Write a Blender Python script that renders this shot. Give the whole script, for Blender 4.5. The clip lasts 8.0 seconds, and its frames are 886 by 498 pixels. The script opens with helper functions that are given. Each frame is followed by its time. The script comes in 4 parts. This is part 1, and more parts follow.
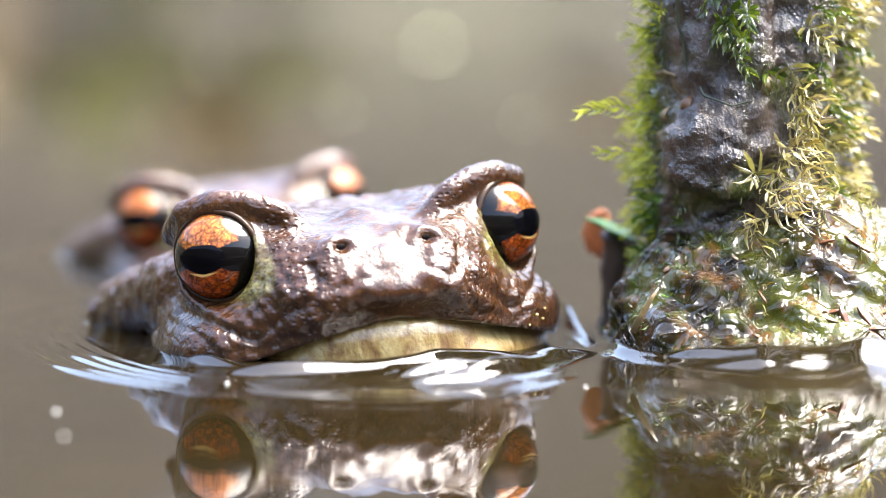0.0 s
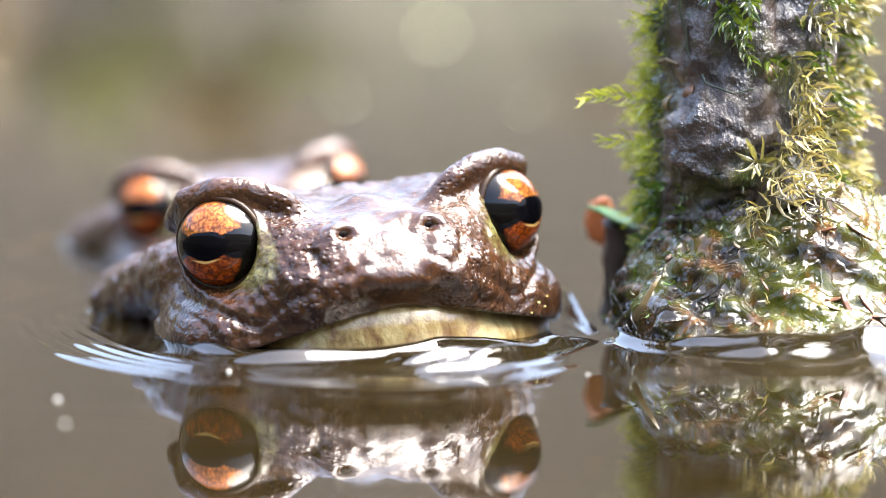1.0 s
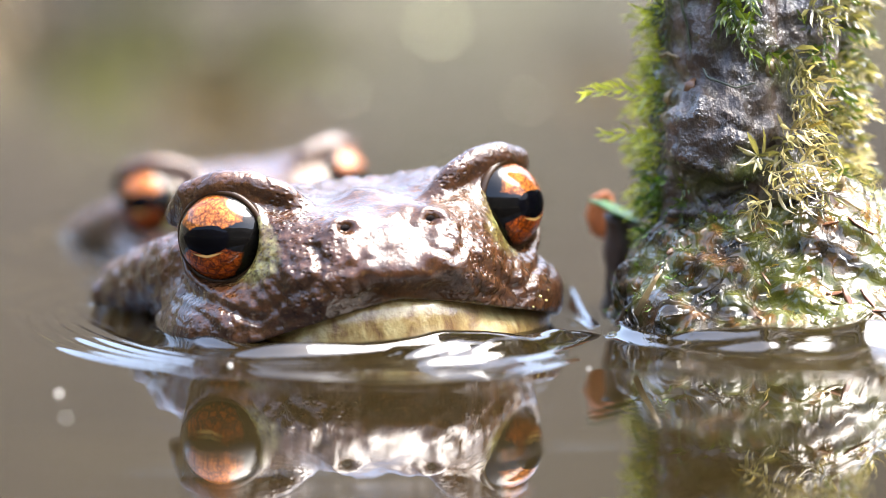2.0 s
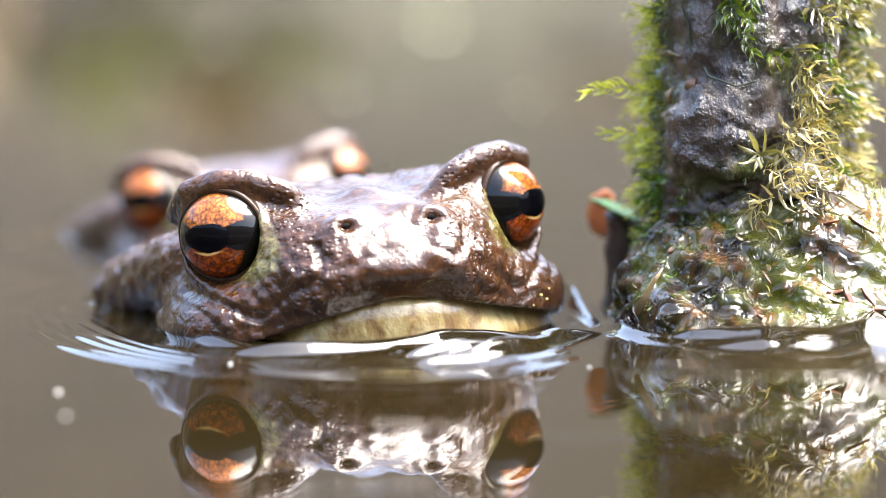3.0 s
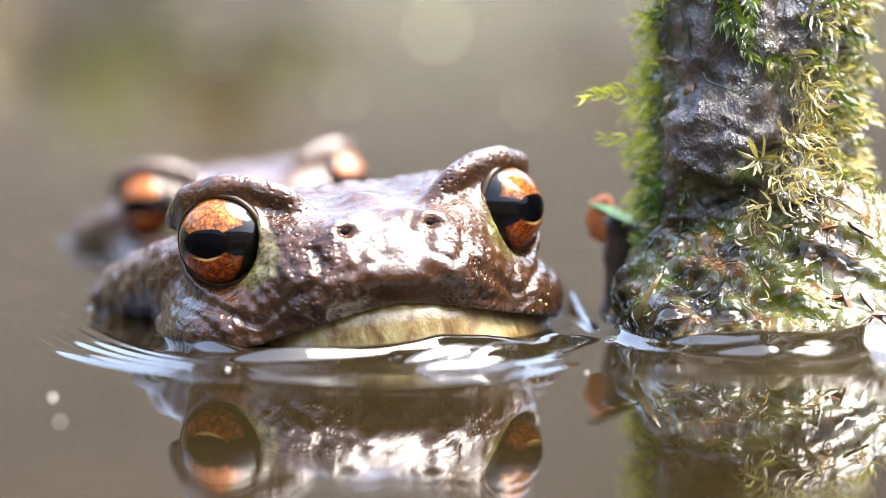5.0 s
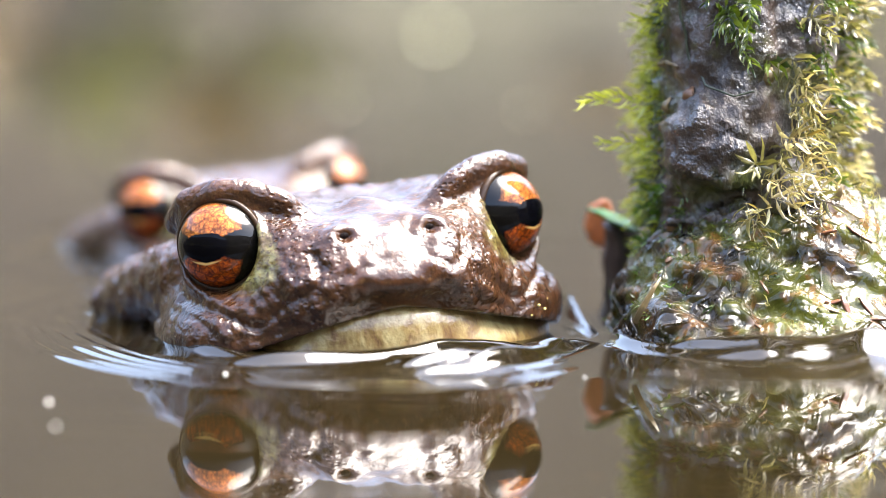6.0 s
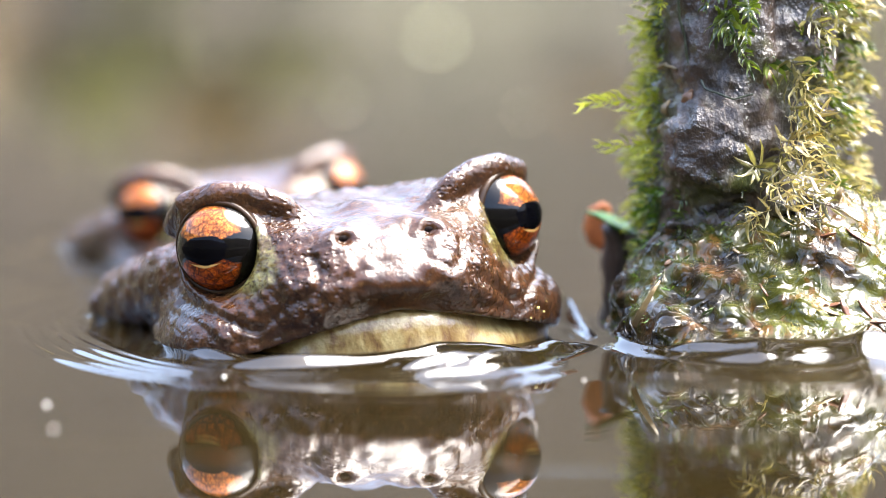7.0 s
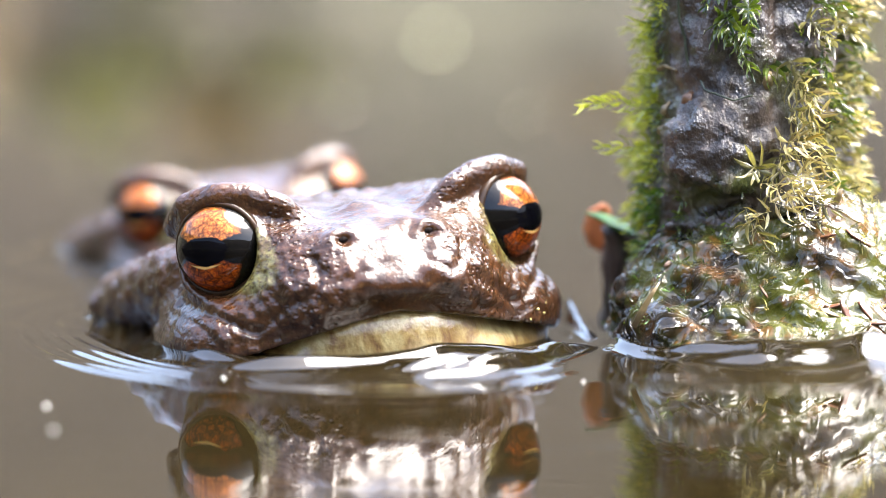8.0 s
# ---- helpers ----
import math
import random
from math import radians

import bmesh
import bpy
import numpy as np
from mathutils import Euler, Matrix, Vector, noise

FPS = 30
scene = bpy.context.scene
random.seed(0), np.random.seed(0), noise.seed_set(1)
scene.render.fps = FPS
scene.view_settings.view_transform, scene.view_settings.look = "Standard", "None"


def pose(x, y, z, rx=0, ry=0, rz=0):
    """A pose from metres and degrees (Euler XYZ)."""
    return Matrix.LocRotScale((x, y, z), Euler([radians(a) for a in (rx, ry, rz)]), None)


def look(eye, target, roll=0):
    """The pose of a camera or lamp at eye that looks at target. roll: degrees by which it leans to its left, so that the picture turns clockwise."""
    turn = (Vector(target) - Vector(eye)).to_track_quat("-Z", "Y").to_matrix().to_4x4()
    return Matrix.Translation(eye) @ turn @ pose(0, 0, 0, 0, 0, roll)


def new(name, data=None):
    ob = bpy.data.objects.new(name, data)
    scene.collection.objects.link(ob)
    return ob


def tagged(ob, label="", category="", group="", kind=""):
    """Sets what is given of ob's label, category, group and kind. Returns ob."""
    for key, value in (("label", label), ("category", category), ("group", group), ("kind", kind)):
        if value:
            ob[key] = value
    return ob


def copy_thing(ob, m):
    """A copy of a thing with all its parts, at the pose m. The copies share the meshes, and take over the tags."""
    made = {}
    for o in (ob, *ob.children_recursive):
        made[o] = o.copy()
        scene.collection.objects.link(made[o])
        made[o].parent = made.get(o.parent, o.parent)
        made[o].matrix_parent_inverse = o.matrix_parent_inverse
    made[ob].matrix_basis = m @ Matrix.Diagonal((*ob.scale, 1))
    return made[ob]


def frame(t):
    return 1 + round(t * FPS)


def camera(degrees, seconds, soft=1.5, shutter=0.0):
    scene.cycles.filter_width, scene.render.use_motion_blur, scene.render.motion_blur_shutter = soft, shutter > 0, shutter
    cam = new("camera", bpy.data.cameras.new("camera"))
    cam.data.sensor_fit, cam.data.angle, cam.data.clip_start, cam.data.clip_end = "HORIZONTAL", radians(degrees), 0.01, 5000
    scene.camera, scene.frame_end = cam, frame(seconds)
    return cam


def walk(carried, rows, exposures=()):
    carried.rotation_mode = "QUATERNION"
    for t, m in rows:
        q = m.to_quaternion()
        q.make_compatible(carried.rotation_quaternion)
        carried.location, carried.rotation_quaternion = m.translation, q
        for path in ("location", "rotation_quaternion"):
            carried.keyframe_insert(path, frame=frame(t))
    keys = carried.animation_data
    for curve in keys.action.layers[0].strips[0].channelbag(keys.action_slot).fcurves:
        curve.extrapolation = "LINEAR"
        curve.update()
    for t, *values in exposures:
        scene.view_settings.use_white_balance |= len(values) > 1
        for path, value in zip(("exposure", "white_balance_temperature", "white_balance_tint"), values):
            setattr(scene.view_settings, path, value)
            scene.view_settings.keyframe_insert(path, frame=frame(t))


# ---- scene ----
# A macro shot, 24 cm from a toad's head at the surface of a pond. Water lies at z = 0.
cam = camera(20, 8.0, soft=0.75)
PX = 784 / math.tan(radians(10))
EYE = (0.0, 0.0, 0.035)
DOWN = math.degrees(math.atan(466 / PX))      # the lens looks this far below the horizon at the start
# seconds, turn to the left and tilt down, in units of 1/PX
TURNS = [(0.0, 0, 0), (0.5, 1.5, 12), (1.0, 3.5, 21.3), (1.5, 5, 28), (2.2, 6.4, 33), (3.0, 7.2, 34.5), (3.5, 7.5, 33.2),
         (4.0, 7, 31.5), (4.5, 6.5, 29), (5.2, 5, 23.2), (6.0, 3.5, 17), (6.5, 2.5, 13.5), (7.0, 2, 12), (7.5, 1.7, 11.2), (8.0, 1.8, 9.8)]
walk(cam, [(t, pose(*EYE, 90 - DOWN - math.degrees(b / PX), 0, math.degrees(a / PX))) for t, a, b in TURNS])
cam.data.dof.use_dof = True
cam.data.dof.focus_distance = 0.2365
cam.data.dof.aperture_fstop = 12.9

# ---- light ----
SUN_UP, SUN_TURN = 63, 78      # degrees; turn is clockwise from +y
world = bpy.data.worlds.new("sky")
scene.world = world
world.use_nodes = True
wn = world.node_tree.nodes
sky = wn.new("ShaderNodeTexSky")
sky.sky_type, sky.sun_disc = "NISHITA", False
sky.sun_elevation, sky.sun_rotation = radians(SUN_UP), radians(SUN_TURN)
sky.air_density, sky.dust_density, sky.ozone_density = 1.0, 5.0, 1.1
wn["Background"].inputs["Strength"].default_value = 0.15
world.node_tree.links.new(sky.outputs["Color"], wn["Background"].inputs["Color"])
sun = new("sun", bpy.data.lights.new("sun", "SUN"))
sun.data.energy, sun.data.angle, sun.data.color = 2.25, radians(52), (1.0, 0.975, 0.935)
a, b = radians(SUN_TURN), radians(SUN_UP)
sun.matrix_world = look((math.sin(a) * math.cos(b), math.cos(a) * math.cos(b), math.sin(b)), (0, 0, 0))
scene.view_settings.exposure = 3.1


# ---- materials ----
class Mat:
    """A node material with short words for its nodes."""

    def __init__(self, name):
        self.m = bpy.data.materials.new(name)
        self.m.use_nodes = True
        self.t = self.m.node_tree
        self.p = self.t.nodes["Principled BSDF"]
        self.co = self.n("ShaderNodeTexCoord").outputs["Object"]

    def n(self, kind, **given):
        node = self.t.nodes.new(kind)
        for k, v in given.items():
            if k in ("operation", "blend_type", "data_type", "feature", "distance"):
                setattr(node, k, v)
        return node

    def put(self, socket, v):
        if isinstance(v, bpy.types.NodeSocket):
            self.t.links.new(v, socket)
        elif isinstance(v, tuple) and len(v) == 3 and socket.type == "RGBA":
            socket.default_value = (*v, 1)
        else:
            socket.default_value = v

    def set(self, **given):
        for k, v in given.items():
            self.put(self.p.inputs[k.replace("_", " ").replace("BaseColor", "Base Color")], v)
        return self

    def math(self, op, x, y=0.0):
        node = self.n("ShaderNodeMath", operation=op)
        self.put(node.inputs[0], x)
        self.put(node.inputs[1], y)
        return node.outputs[0]

    def mapped(self, scale, co=None):
        node = self.n("ShaderNodeMapping")
        self.put(node.inputs["Vector"], co or self.co)
        node.inputs["Scale"].default_value = scale
        return node.outputs[0]

    def shifted(self, by):
        node = self.n("ShaderNodeMapping")
        self.put(node.inputs["Vector"], self.co)
        node.inputs["Location"].default_value = by
        return node.outputs[0]

    def noise(self, scale, detail=4.0, rough=0.6, co=None, warp=0.0):
        node = self.n("ShaderNodeTexNoise")
        self.put(node.inputs["Vector"], co or self.co)
        for k, v in (("Scale", scale), ("Detail", detail), ("Roughness", rough), ("Distortion", warp)):
            node.inputs[k].default_value = v
        return node.outputs["Fac"]

    def cells(self, scale, feature="F1", co=None):
        node = self.n("ShaderNodeTexVoronoi", feature=feature)
        self.put(node.inputs["Vector"], co or self.co)
        node.inputs["Scale"].default_value = scale
        return node.outputs["Distance"]

    def ramp(self, x, *stops):
        node = self.n("ShaderNodeValToRGB")
        e = node.color_ramp.elements
        for i, (at, c) in enumerate(stops):
            el = e[i] if i < 2 else e.new(at)
            el.position = at
            el.color = (*c, 1) if isinstance(c, tuple) else (c, c, c, 1)
        self.put(node.inputs[0], x)
        return node.outputs[0]

    def mix(self, f, x, y, blend="MIX"):
        node = self.n("ShaderNodeMix", data_type="RGBA", blend_type=blend)
        self.put(node.inputs[0], f)
        self.put(node.inputs[6], x)
        self.put(node.inputs[7], y)
        return node.outputs[2]

    def bump(self, height, strength, dist, under=None):
        node = self.n("ShaderNodeBump")
        node.inputs["Strength"].default_value, node.inputs["Distance"].default_value = strength, dist
        self.put(node.inputs["Height"], height)
        if under is not None:
            self.put(node.inputs["Normal"], under)
        return node.outputs[0]


def skin_material():
    """Wet brown toad skin: smooth on the muzzle, wrinkled and pitted elsewhere."""
    m = Mat("toad_skin")
    big, fine = m.noise(160, 3), m.noise(900, 4)
    c = m.ramp(big, (0.3, (0.027, 0.0105, 0.0036)), (0.55, (0.043, 0.0175, 0.006)), (0.75, (0.06, 0.0265, 0.0095)))
    c = m.mix(m.ramp(fine, (0.42, 0.0), (0.62, 1.0)), c, m.mix(1.0, c, (1.35, 1.22, 1.15), "MULTIPLY"))
    c = m.mix(m.ramp(m.noise(75, 3), (0.55, 0.0), (0.7, 0.5)), c, (0.062, 0.026, 0.008))
    c = m.mix(m.ramp(m.noise(2300, 3), (0.5, 0.0), (0.68, 0.65)), c, (0.014, 0.0065, 0.003))
    c = m.mix(m.ramp(m.noise(1700, 2, co=m.shifted((0.3, 0.1, 0.7))), (0.6, 0.0), (0.7, 0.6)), c, (0.12, 0.06, 0.022))
    split = m.n("ShaderNodeSeparateXYZ")
    m.put(split.inputs[0], m.co)
    # pale greenish skin with dark specks at the inner corner of each eye, breaking up into the brown
    wide = m.math("ABSOLUTE", split.outputs[0])
    low = m.math("MULTIPLY", m.math("ADD", split.outputs[2], 0.0004), 0.92)
    away = m.math("SQRT", m.math("ADD", m.math("POWER", m.math("SUBTRACT", wide, 0.0136), 2.0), m.math("POWER", low, 2.0)))
    ragged = m.math("MULTIPLY", m.math("SUBTRACT", m.noise(1300, 4, 0.7), 0.5), 0.0011)
    near_eye = m.ramp(m.math("MULTIPLY", m.math("ADD", away, ragged), 100), (0.26, 1.0), (0.38, 0.0))
    inner = m.ramp(m.math("MULTIPLY", m.math("SUBTRACT", 0.0145, m.math("ADD", wide, m.math("MULTIPLY", split.outputs[1], 0.6))), 100), (0.0, 0.0), (0.25, 1.0))
    pale = m.ramp(m.noise(420, 3), (0.36, (0.06, 0.034, 0.01)), (0.5, (0.12, 0.098, 0.027)), (0.66, (0.22, 0.22, 0.085)))
    pale = m.mix(m.ramp(m.noise(3000, 2), (0.5, 0.0), (0.62, 0.9)), pale, (0.04, 0.026, 0.01))
    c = m.mix(m.math("MULTIPLY", near_eye, inner), c, pale)
    # the bridge of the nose and the lip are smooth
    aside = m.math("ADD", m.math("ABSOLUTE", split.outputs[0]), m.math("MULTIPLY", m.math("SUBTRACT", m.noise(300, 2), 0.5), 0.003))
    rough_part = m.ramp(m.math("MULTIPLY", aside, 100), (0.3, 0.05), (0.75, 1.0))
    pits = m.ramp(m.cells(1700, "F1", m.mapped((0.75, 1, 1.1))), (0.12, 0.0), (0.4, 1.0))
    pit_zone = m.ramp(m.math("MULTIPLY", aside, 100), (0.28, 0.0), (0.45, 1.0), (0.95, 1.0), (1.15, 0.2))
    swell = m.math("ADD", m.math("MULTIPLY", m.noise(320, 2, 0.5), 1.4), m.math("MULTIPLY", m.noise(800, 3, 0.5), 0.8))
    relief = m.math("ADD", swell, m.math("MULTIPLY", pits, m.math("MULTIPLY", pit_zone, 0.75)))
    soft = m.bump(m.math("MULTIPLY", relief, rough_part), 0.55, 0.00032)
    nrm = m.bump(m.noise(3000, 3), 0.35, 0.00012, soft)
    m.set(BaseColor=c, Roughness=0.42, Normal=nrm, Coat_Weight=1.0, Coat_Roughness=0.07, Coat_IOR=1.5, Specular_IOR_Level=0.05)
    folds = m.math("MULTIPLY", m.math("ABSOLUTE", m.math("SUBTRACT", m.noise(430, 2, 0.5, warp=0.6), 0.5)), rough_part)
    m.put(m.p.inputs["Coat Normal"], m.bump(folds, 0.8, 0.0007, m.bump(m.noise(2400, 3, 0.6), 0.5, 0.00016, m.bump(m.noise(1000, 2), 0.22, 0.00025, soft))))
    return m.m


def throat_material():
    m = Mat("throat_skin")
    c = m.ramp(m.noise(230, 5, 0.65, m.mapped((1.6, 1, 0.8)), warp=0.5), (0.38, (0.1, 0.042, 0.011)), (0.5, (0.23, 0.155, 0.05)), (0.7, (0.44, 0.37, 0.17)))
    m.set(BaseColor=c, Roughness=0.3, Normal=m.bump(m.noise(900), 0.6, 0.0004), Coat_Weight=0.6, Coat_Roughness=0.1)
    return m.m


def iris_material():
    """Copper iris with dark veins, a black band across its middle and a black rim. The gaze is along -y."""
    m = Mat("iris")
    split = m.n("ShaderNodeSeparateXYZ")
    m.put(split.inputs[0], m.co)
    x, z = (m.math("DIVIDE", split.outputs[i], 0.00445) for i in (0, 2))
    bent = m.n("ShaderNodeVectorMath", operation="MULTIPLY_ADD")
    tex = m.n("ShaderNodeTexNoise")
    tex.inputs["Scale"].default_value = 1100
    m.put(tex.inputs["Vector"], m.co)
    m.put(bent.inputs[0], tex.outputs["Color"])
    m.put(bent.inputs[1], (0.0012, 0.0012, 0.0012))
    m.put(bent.inputs[2], m.co)
    veins = m.ramp(m.cells(1100, "DISTANCE_TO_EDGE", bent.outputs[0]), (0.0, 0.0), (0.16, 1.0))
    fine = m.ramp(m.cells(3400, "DISTANCE_TO_EDGE", bent.outputs[0]), (0.0, 0.25), (0.2, 1.0))
    veins = m.math("MULTIPLY", veins, fine)
    mott = m.noise(2600, 6, 0.75)
    lower = m.mix(m.ramp(mott, (0.35, 0.0), (0.65, 1.0)), (0.14, 0.013, 0.001), (0.66, 0.125, 0.005))
    upper = m.mix(m.ramp(mott, (0.35, 0.0), (0.65, 1.0)), (0.24, 0.034, 0.003), (0.68, 0.24, 0.04))
    up = m.math("GREATER_THAN", z, 0.0)
    c = m.mix(up, lower, upper)
    c = m.mix(m.math("MULTIPLY", veins, 1.0), m.mix(0.85, c, (0.02, 0.008, 0.004)), c)
    wob = m.math("MULTIPLY", m.math("SUBTRACT", m.noise(700, 3), 0.5), 0.16)
    # the iris ends in a ragged ellipse; outside it all is black
    rad = m.math("SQRT", m.math("ADD", m.math("POWER", m.math("DIVIDE", x, 0.82), 2.0), m.math("POWER", m.math("DIVIDE", z, 0.95), 2.0)))
    rim = m.ramp(m.math("ADD", rad, wob), (0.88, 0.0), (0.97, 1.0))
    # the black band widens away from the pupil
    half = m.math("ADD", 0.02, m.math("MULTIPLY", m.math("ABSOLUTE", x), 0.42))
    band = m.ramp(m.math("SUBTRACT", m.math("ADD", m.math("ABSOLUTE", z), wob), half), (0.0, 1.0), (0.05, 0.0))
    c = m.mix(m.math("MAXIMUM", rim, band), c, (0.002, 0.0018, 0.0018))
    # a bright gold edge round the pupil
    edge = m.math("SQRT", m.math("ADD", m.math("POWER", m.math("DIVIDE", x, 0.55), 2.0), m.math("POWER", m.math("DIVIDE", z, 0.32), 2.0)))
    gold = m.ramp(m.math("ADD", m.math("ADD", m.math("ABSOLUTE", m.math("SUBTRACT", edge, 1.1)), m.math("MULTIPLY", m.math("ABSOLUTE", x), 0.3)), m.math("MULTIPLY", z, 0.25)), (0.0, 0.75), (0.055, 0.0))
    c = m.mix(gold, c, (0.95, 0.62, 0.2))
    m.set(BaseColor=c, Roughness=0.4, Metallic=0.1, Specular_IOR_Level=0.02, Coat_Weight=1.0, Coat_Roughness=0.012, Coat_IOR=1.37, Normal=m.bump(mott, 0.4, 0.0002))
    return m.m


def plain(name, color, rough=0.4, coat=0.0, spread=0.35, scale=300, bump=0.3, dist=0.0003, **more):
    """A natural surface: a colour that varies at two scales, with fine relief."""
    m = Mat(name)
    dark, light = tuple(c * (1 - spread) for c in color), tuple(min(1, c * (1 + spread)) for c in color)
    c = m.mix(m.ramp(m.noise(scale, 4), (0.3, 0.0), (0.7, 1.0)), dark, light)
    c = m.mix(m.ramp(m.noise(scale * 6, 3), (0.45, 0.0), (0.75, 0.5)), c, dark)
    m.set(BaseColor=c, Roughness=rough, Coat_Weight=coat, Coat_Roughness=0.05, Normal=m.bump(m.noise(scale * 4), bump, dist), **more)
    return m.m


def leafy(name, low, high, coat=1.0):
    """Moss leaves: each leaf has its own tint between two colours."""
    m = Mat(name)
    rnd = m.n("ShaderNodeNewGeometry").outputs["Random Per Island"]
    c = m.mix(rnd, low, high)
    c = m.mix(m.ramp(m.noise(500, 3), (0.4, 0.0), (0.7, 0.6)), c, tuple(v * 0.55 for v in low))
    m.set(BaseColor=c, Roughness=0.35, Coat_Weight=coat, Coat_Roughness=0.05, Coat_IOR=1.6)
    through_light = m.n("ShaderNodeBsdfTranslucent")
    m.put(through_light.inputs["Color"], m.mix(1.0, c, (1.0, 1.0, 0.7), "MULTIPLY"))
    both = m.n("ShaderNodeMixShader")
    both.inputs[0].default_value = 0.4
    m.put(both.inputs[1], m.p.outputs[0])
    m.put(both.inputs[2], through_light.outputs[0])
    m.put(m.t.nodes["Material Output"].inputs["Surface"], both.outputs[0])
    return m.m


def bark_material():
    m = Mat("wet_bark")
    long = m.noise(260, 5, 0.65, m.mapped((1, 1, 0.25)))
    c = m.ramp(long, (0.34, (0.005, 0.004, 0.003)), (0.52, (0.03, 0.018, 0.011)), (0.72, (0.11, 0.072, 0.048)))
    green = m.ramp(m.noise(130, 4), (0.52, 0.0), (0.66, 0.7))
    c = m.mix(green, c, (0.06, 0.075, 0.012))
    pits = m.noise(1000, 3, 0.6, m.mapped((1, 1, 0.6)))
    nrm = m.bump(long, 0.8, 0.0012)
    nrm = m.bump(pits, 0.6, 0.0004, nrm)
    m.set(BaseColor=c, Roughness=0.4, Normal=nrm, Coat_Weight=m.ramp(m.noise(170, 3), (0.4, 0.25), (0.6, 1.0)), Coat_Roughness=0.04, Coat_IOR=1.75)
    m.put(m.p.inputs["Coat Normal"], m.bump(pits, 0.7, 0.0008, m.bump(m.noise(420, 4, 0.65), 1.0, 0.0018)))
    return m.m


def mound_material():
    """Wet rotten wood and mud under a film of water, with green and rusty patches."""
    m = Mat("wet_mound")
    c = m.ramp(m.noise(240, 5, 0.65), (0.34, (0.004, 0.003, 0.0016)), (0.52, (0.019, 0.0135, 0.006)), (0.7, (0.06, 0.04, 0.017)))
    c = m.mix(m.ramp(m.noise(150, 3), (0.46, 0.0), (0.58, 0.85)), c, (0.05, 0.055, 0.006))
    c = m.mix(m.ramp(m.noise(330, 3), (0.57, 0.0), (0.64, 0.75)), c, (0.11, 0.05, 0.012))
    c = m.mix(m.ramp(m.noise(310, 4, 0.6, co=m.shifted((0.2, 0.5, 0.1))), (0.55, 0.0), (0.66, 0.65)), c, (0.075, 0.032, 0.008))
    # the film lies flat between small lumps and climbs each of them in a steep rim
    bent = m.n("ShaderNodeVectorMath", operation="MULTIPLY_ADD")
    tex = m.n("ShaderNodeTexNoise")
    tex.inputs["Scale"].default_value = 190
    m.put(tex.inputs["Vector"], m.co)
    m.put(bent.inputs[0], tex.outputs["Color"])
    m.put(bent.inputs[1], (0.006, 0.006, 0.006))
    m.put(bent.inputs[2], m.co)
    rims = m.ramp(m.cells(480, "F1", bent.outputs[0]), (0.1, 1.0), (0.3, 0.85), (0.42, 0.25), (0.62, 0.0))
    m.t.nodes[-1].color_ramp.interpolation = "EASE"
    threads = m.ramp(m.math("ABSOLUTE", m.math("SUBTRACT", m.noise(230, 1.5, 0.4, warp=1.2), 0.5)), (0.0, 1.0), (0.07, 0.0))
    m.t.nodes[-1].color_ramp.interpolation = "EASE"
    swirl = m.noise(170, 1.5, 0.4, warp=1.6)
    m.set(BaseColor=c, Roughness=0.4, Normal=m.bump(m.noise(500, 4), 0.5, 0.0008), Specular_IOR_Level=0.05, Coat_Weight=1.0, Coat_Roughness=0.02, Coat_IOR=1.45)
    split = m.n("ShaderNodeSeparateXYZ")
    m.put(split.inputs[0], m.co)
    thick = m.math("ADD", m.math("MULTIPLY", split.outputs[0], 100), m.math("MULTIPLY", m.math("SUBTRACT", m.noise(260, 3), 0.5), 1.1))
    calm = m.ramp(thick, (0.2, 1.0), (0.6, 0.2))
    relief = m.math("ADD", m.math("MULTIPLY", rims, 0.6), m.math("ADD", m.math("MULTIPLY", threads, 0.5), swirl))
    m.put(m.p.inputs["Coat Normal"], m.bump(m.math("MULTIPLY", relief, calm), 0.95, 0.0017))
    return m.m


def water_material():
    """Turbid brown pond water with a mirror surface."""
    m = Mat("pond_water")
    c = m.ramp(m.noise(3.0, 3), (0.3, (0.0064, 0.0044, 0.0015)), (0.7, (0.011, 0.0078, 0.0028)))
    m.set(BaseColor=c, Roughness=0.015, IOR=1.58, Normal=m.bump(m.noise(420, 2, 0.5, m.mapped((1, 0.1, 1))), 0.012, 0.001, m.bump(m.noise(24, 3, 0.5, m.mapped((1, 0.6, 1))), 0.015, 0.004)))
    return m.m


def bank_material():
    m = Mat("leaf_litter")
    c = m.ramp(m.noise(7, 5, 0.65), (0.3, (0.0074, 0.0045, 0.0014)), (0.5, (0.0155, 0.0103, 0.0033)), (0.7, (0.0261, 0.0184, 0.0064)))
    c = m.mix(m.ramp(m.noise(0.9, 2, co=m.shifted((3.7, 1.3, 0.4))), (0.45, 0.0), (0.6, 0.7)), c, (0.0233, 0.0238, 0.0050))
    m.set(BaseColor=c, Roughness=0.8, Normal=m.bump(m.noise(30, 6), 0.8, 0.03))
    return m.m


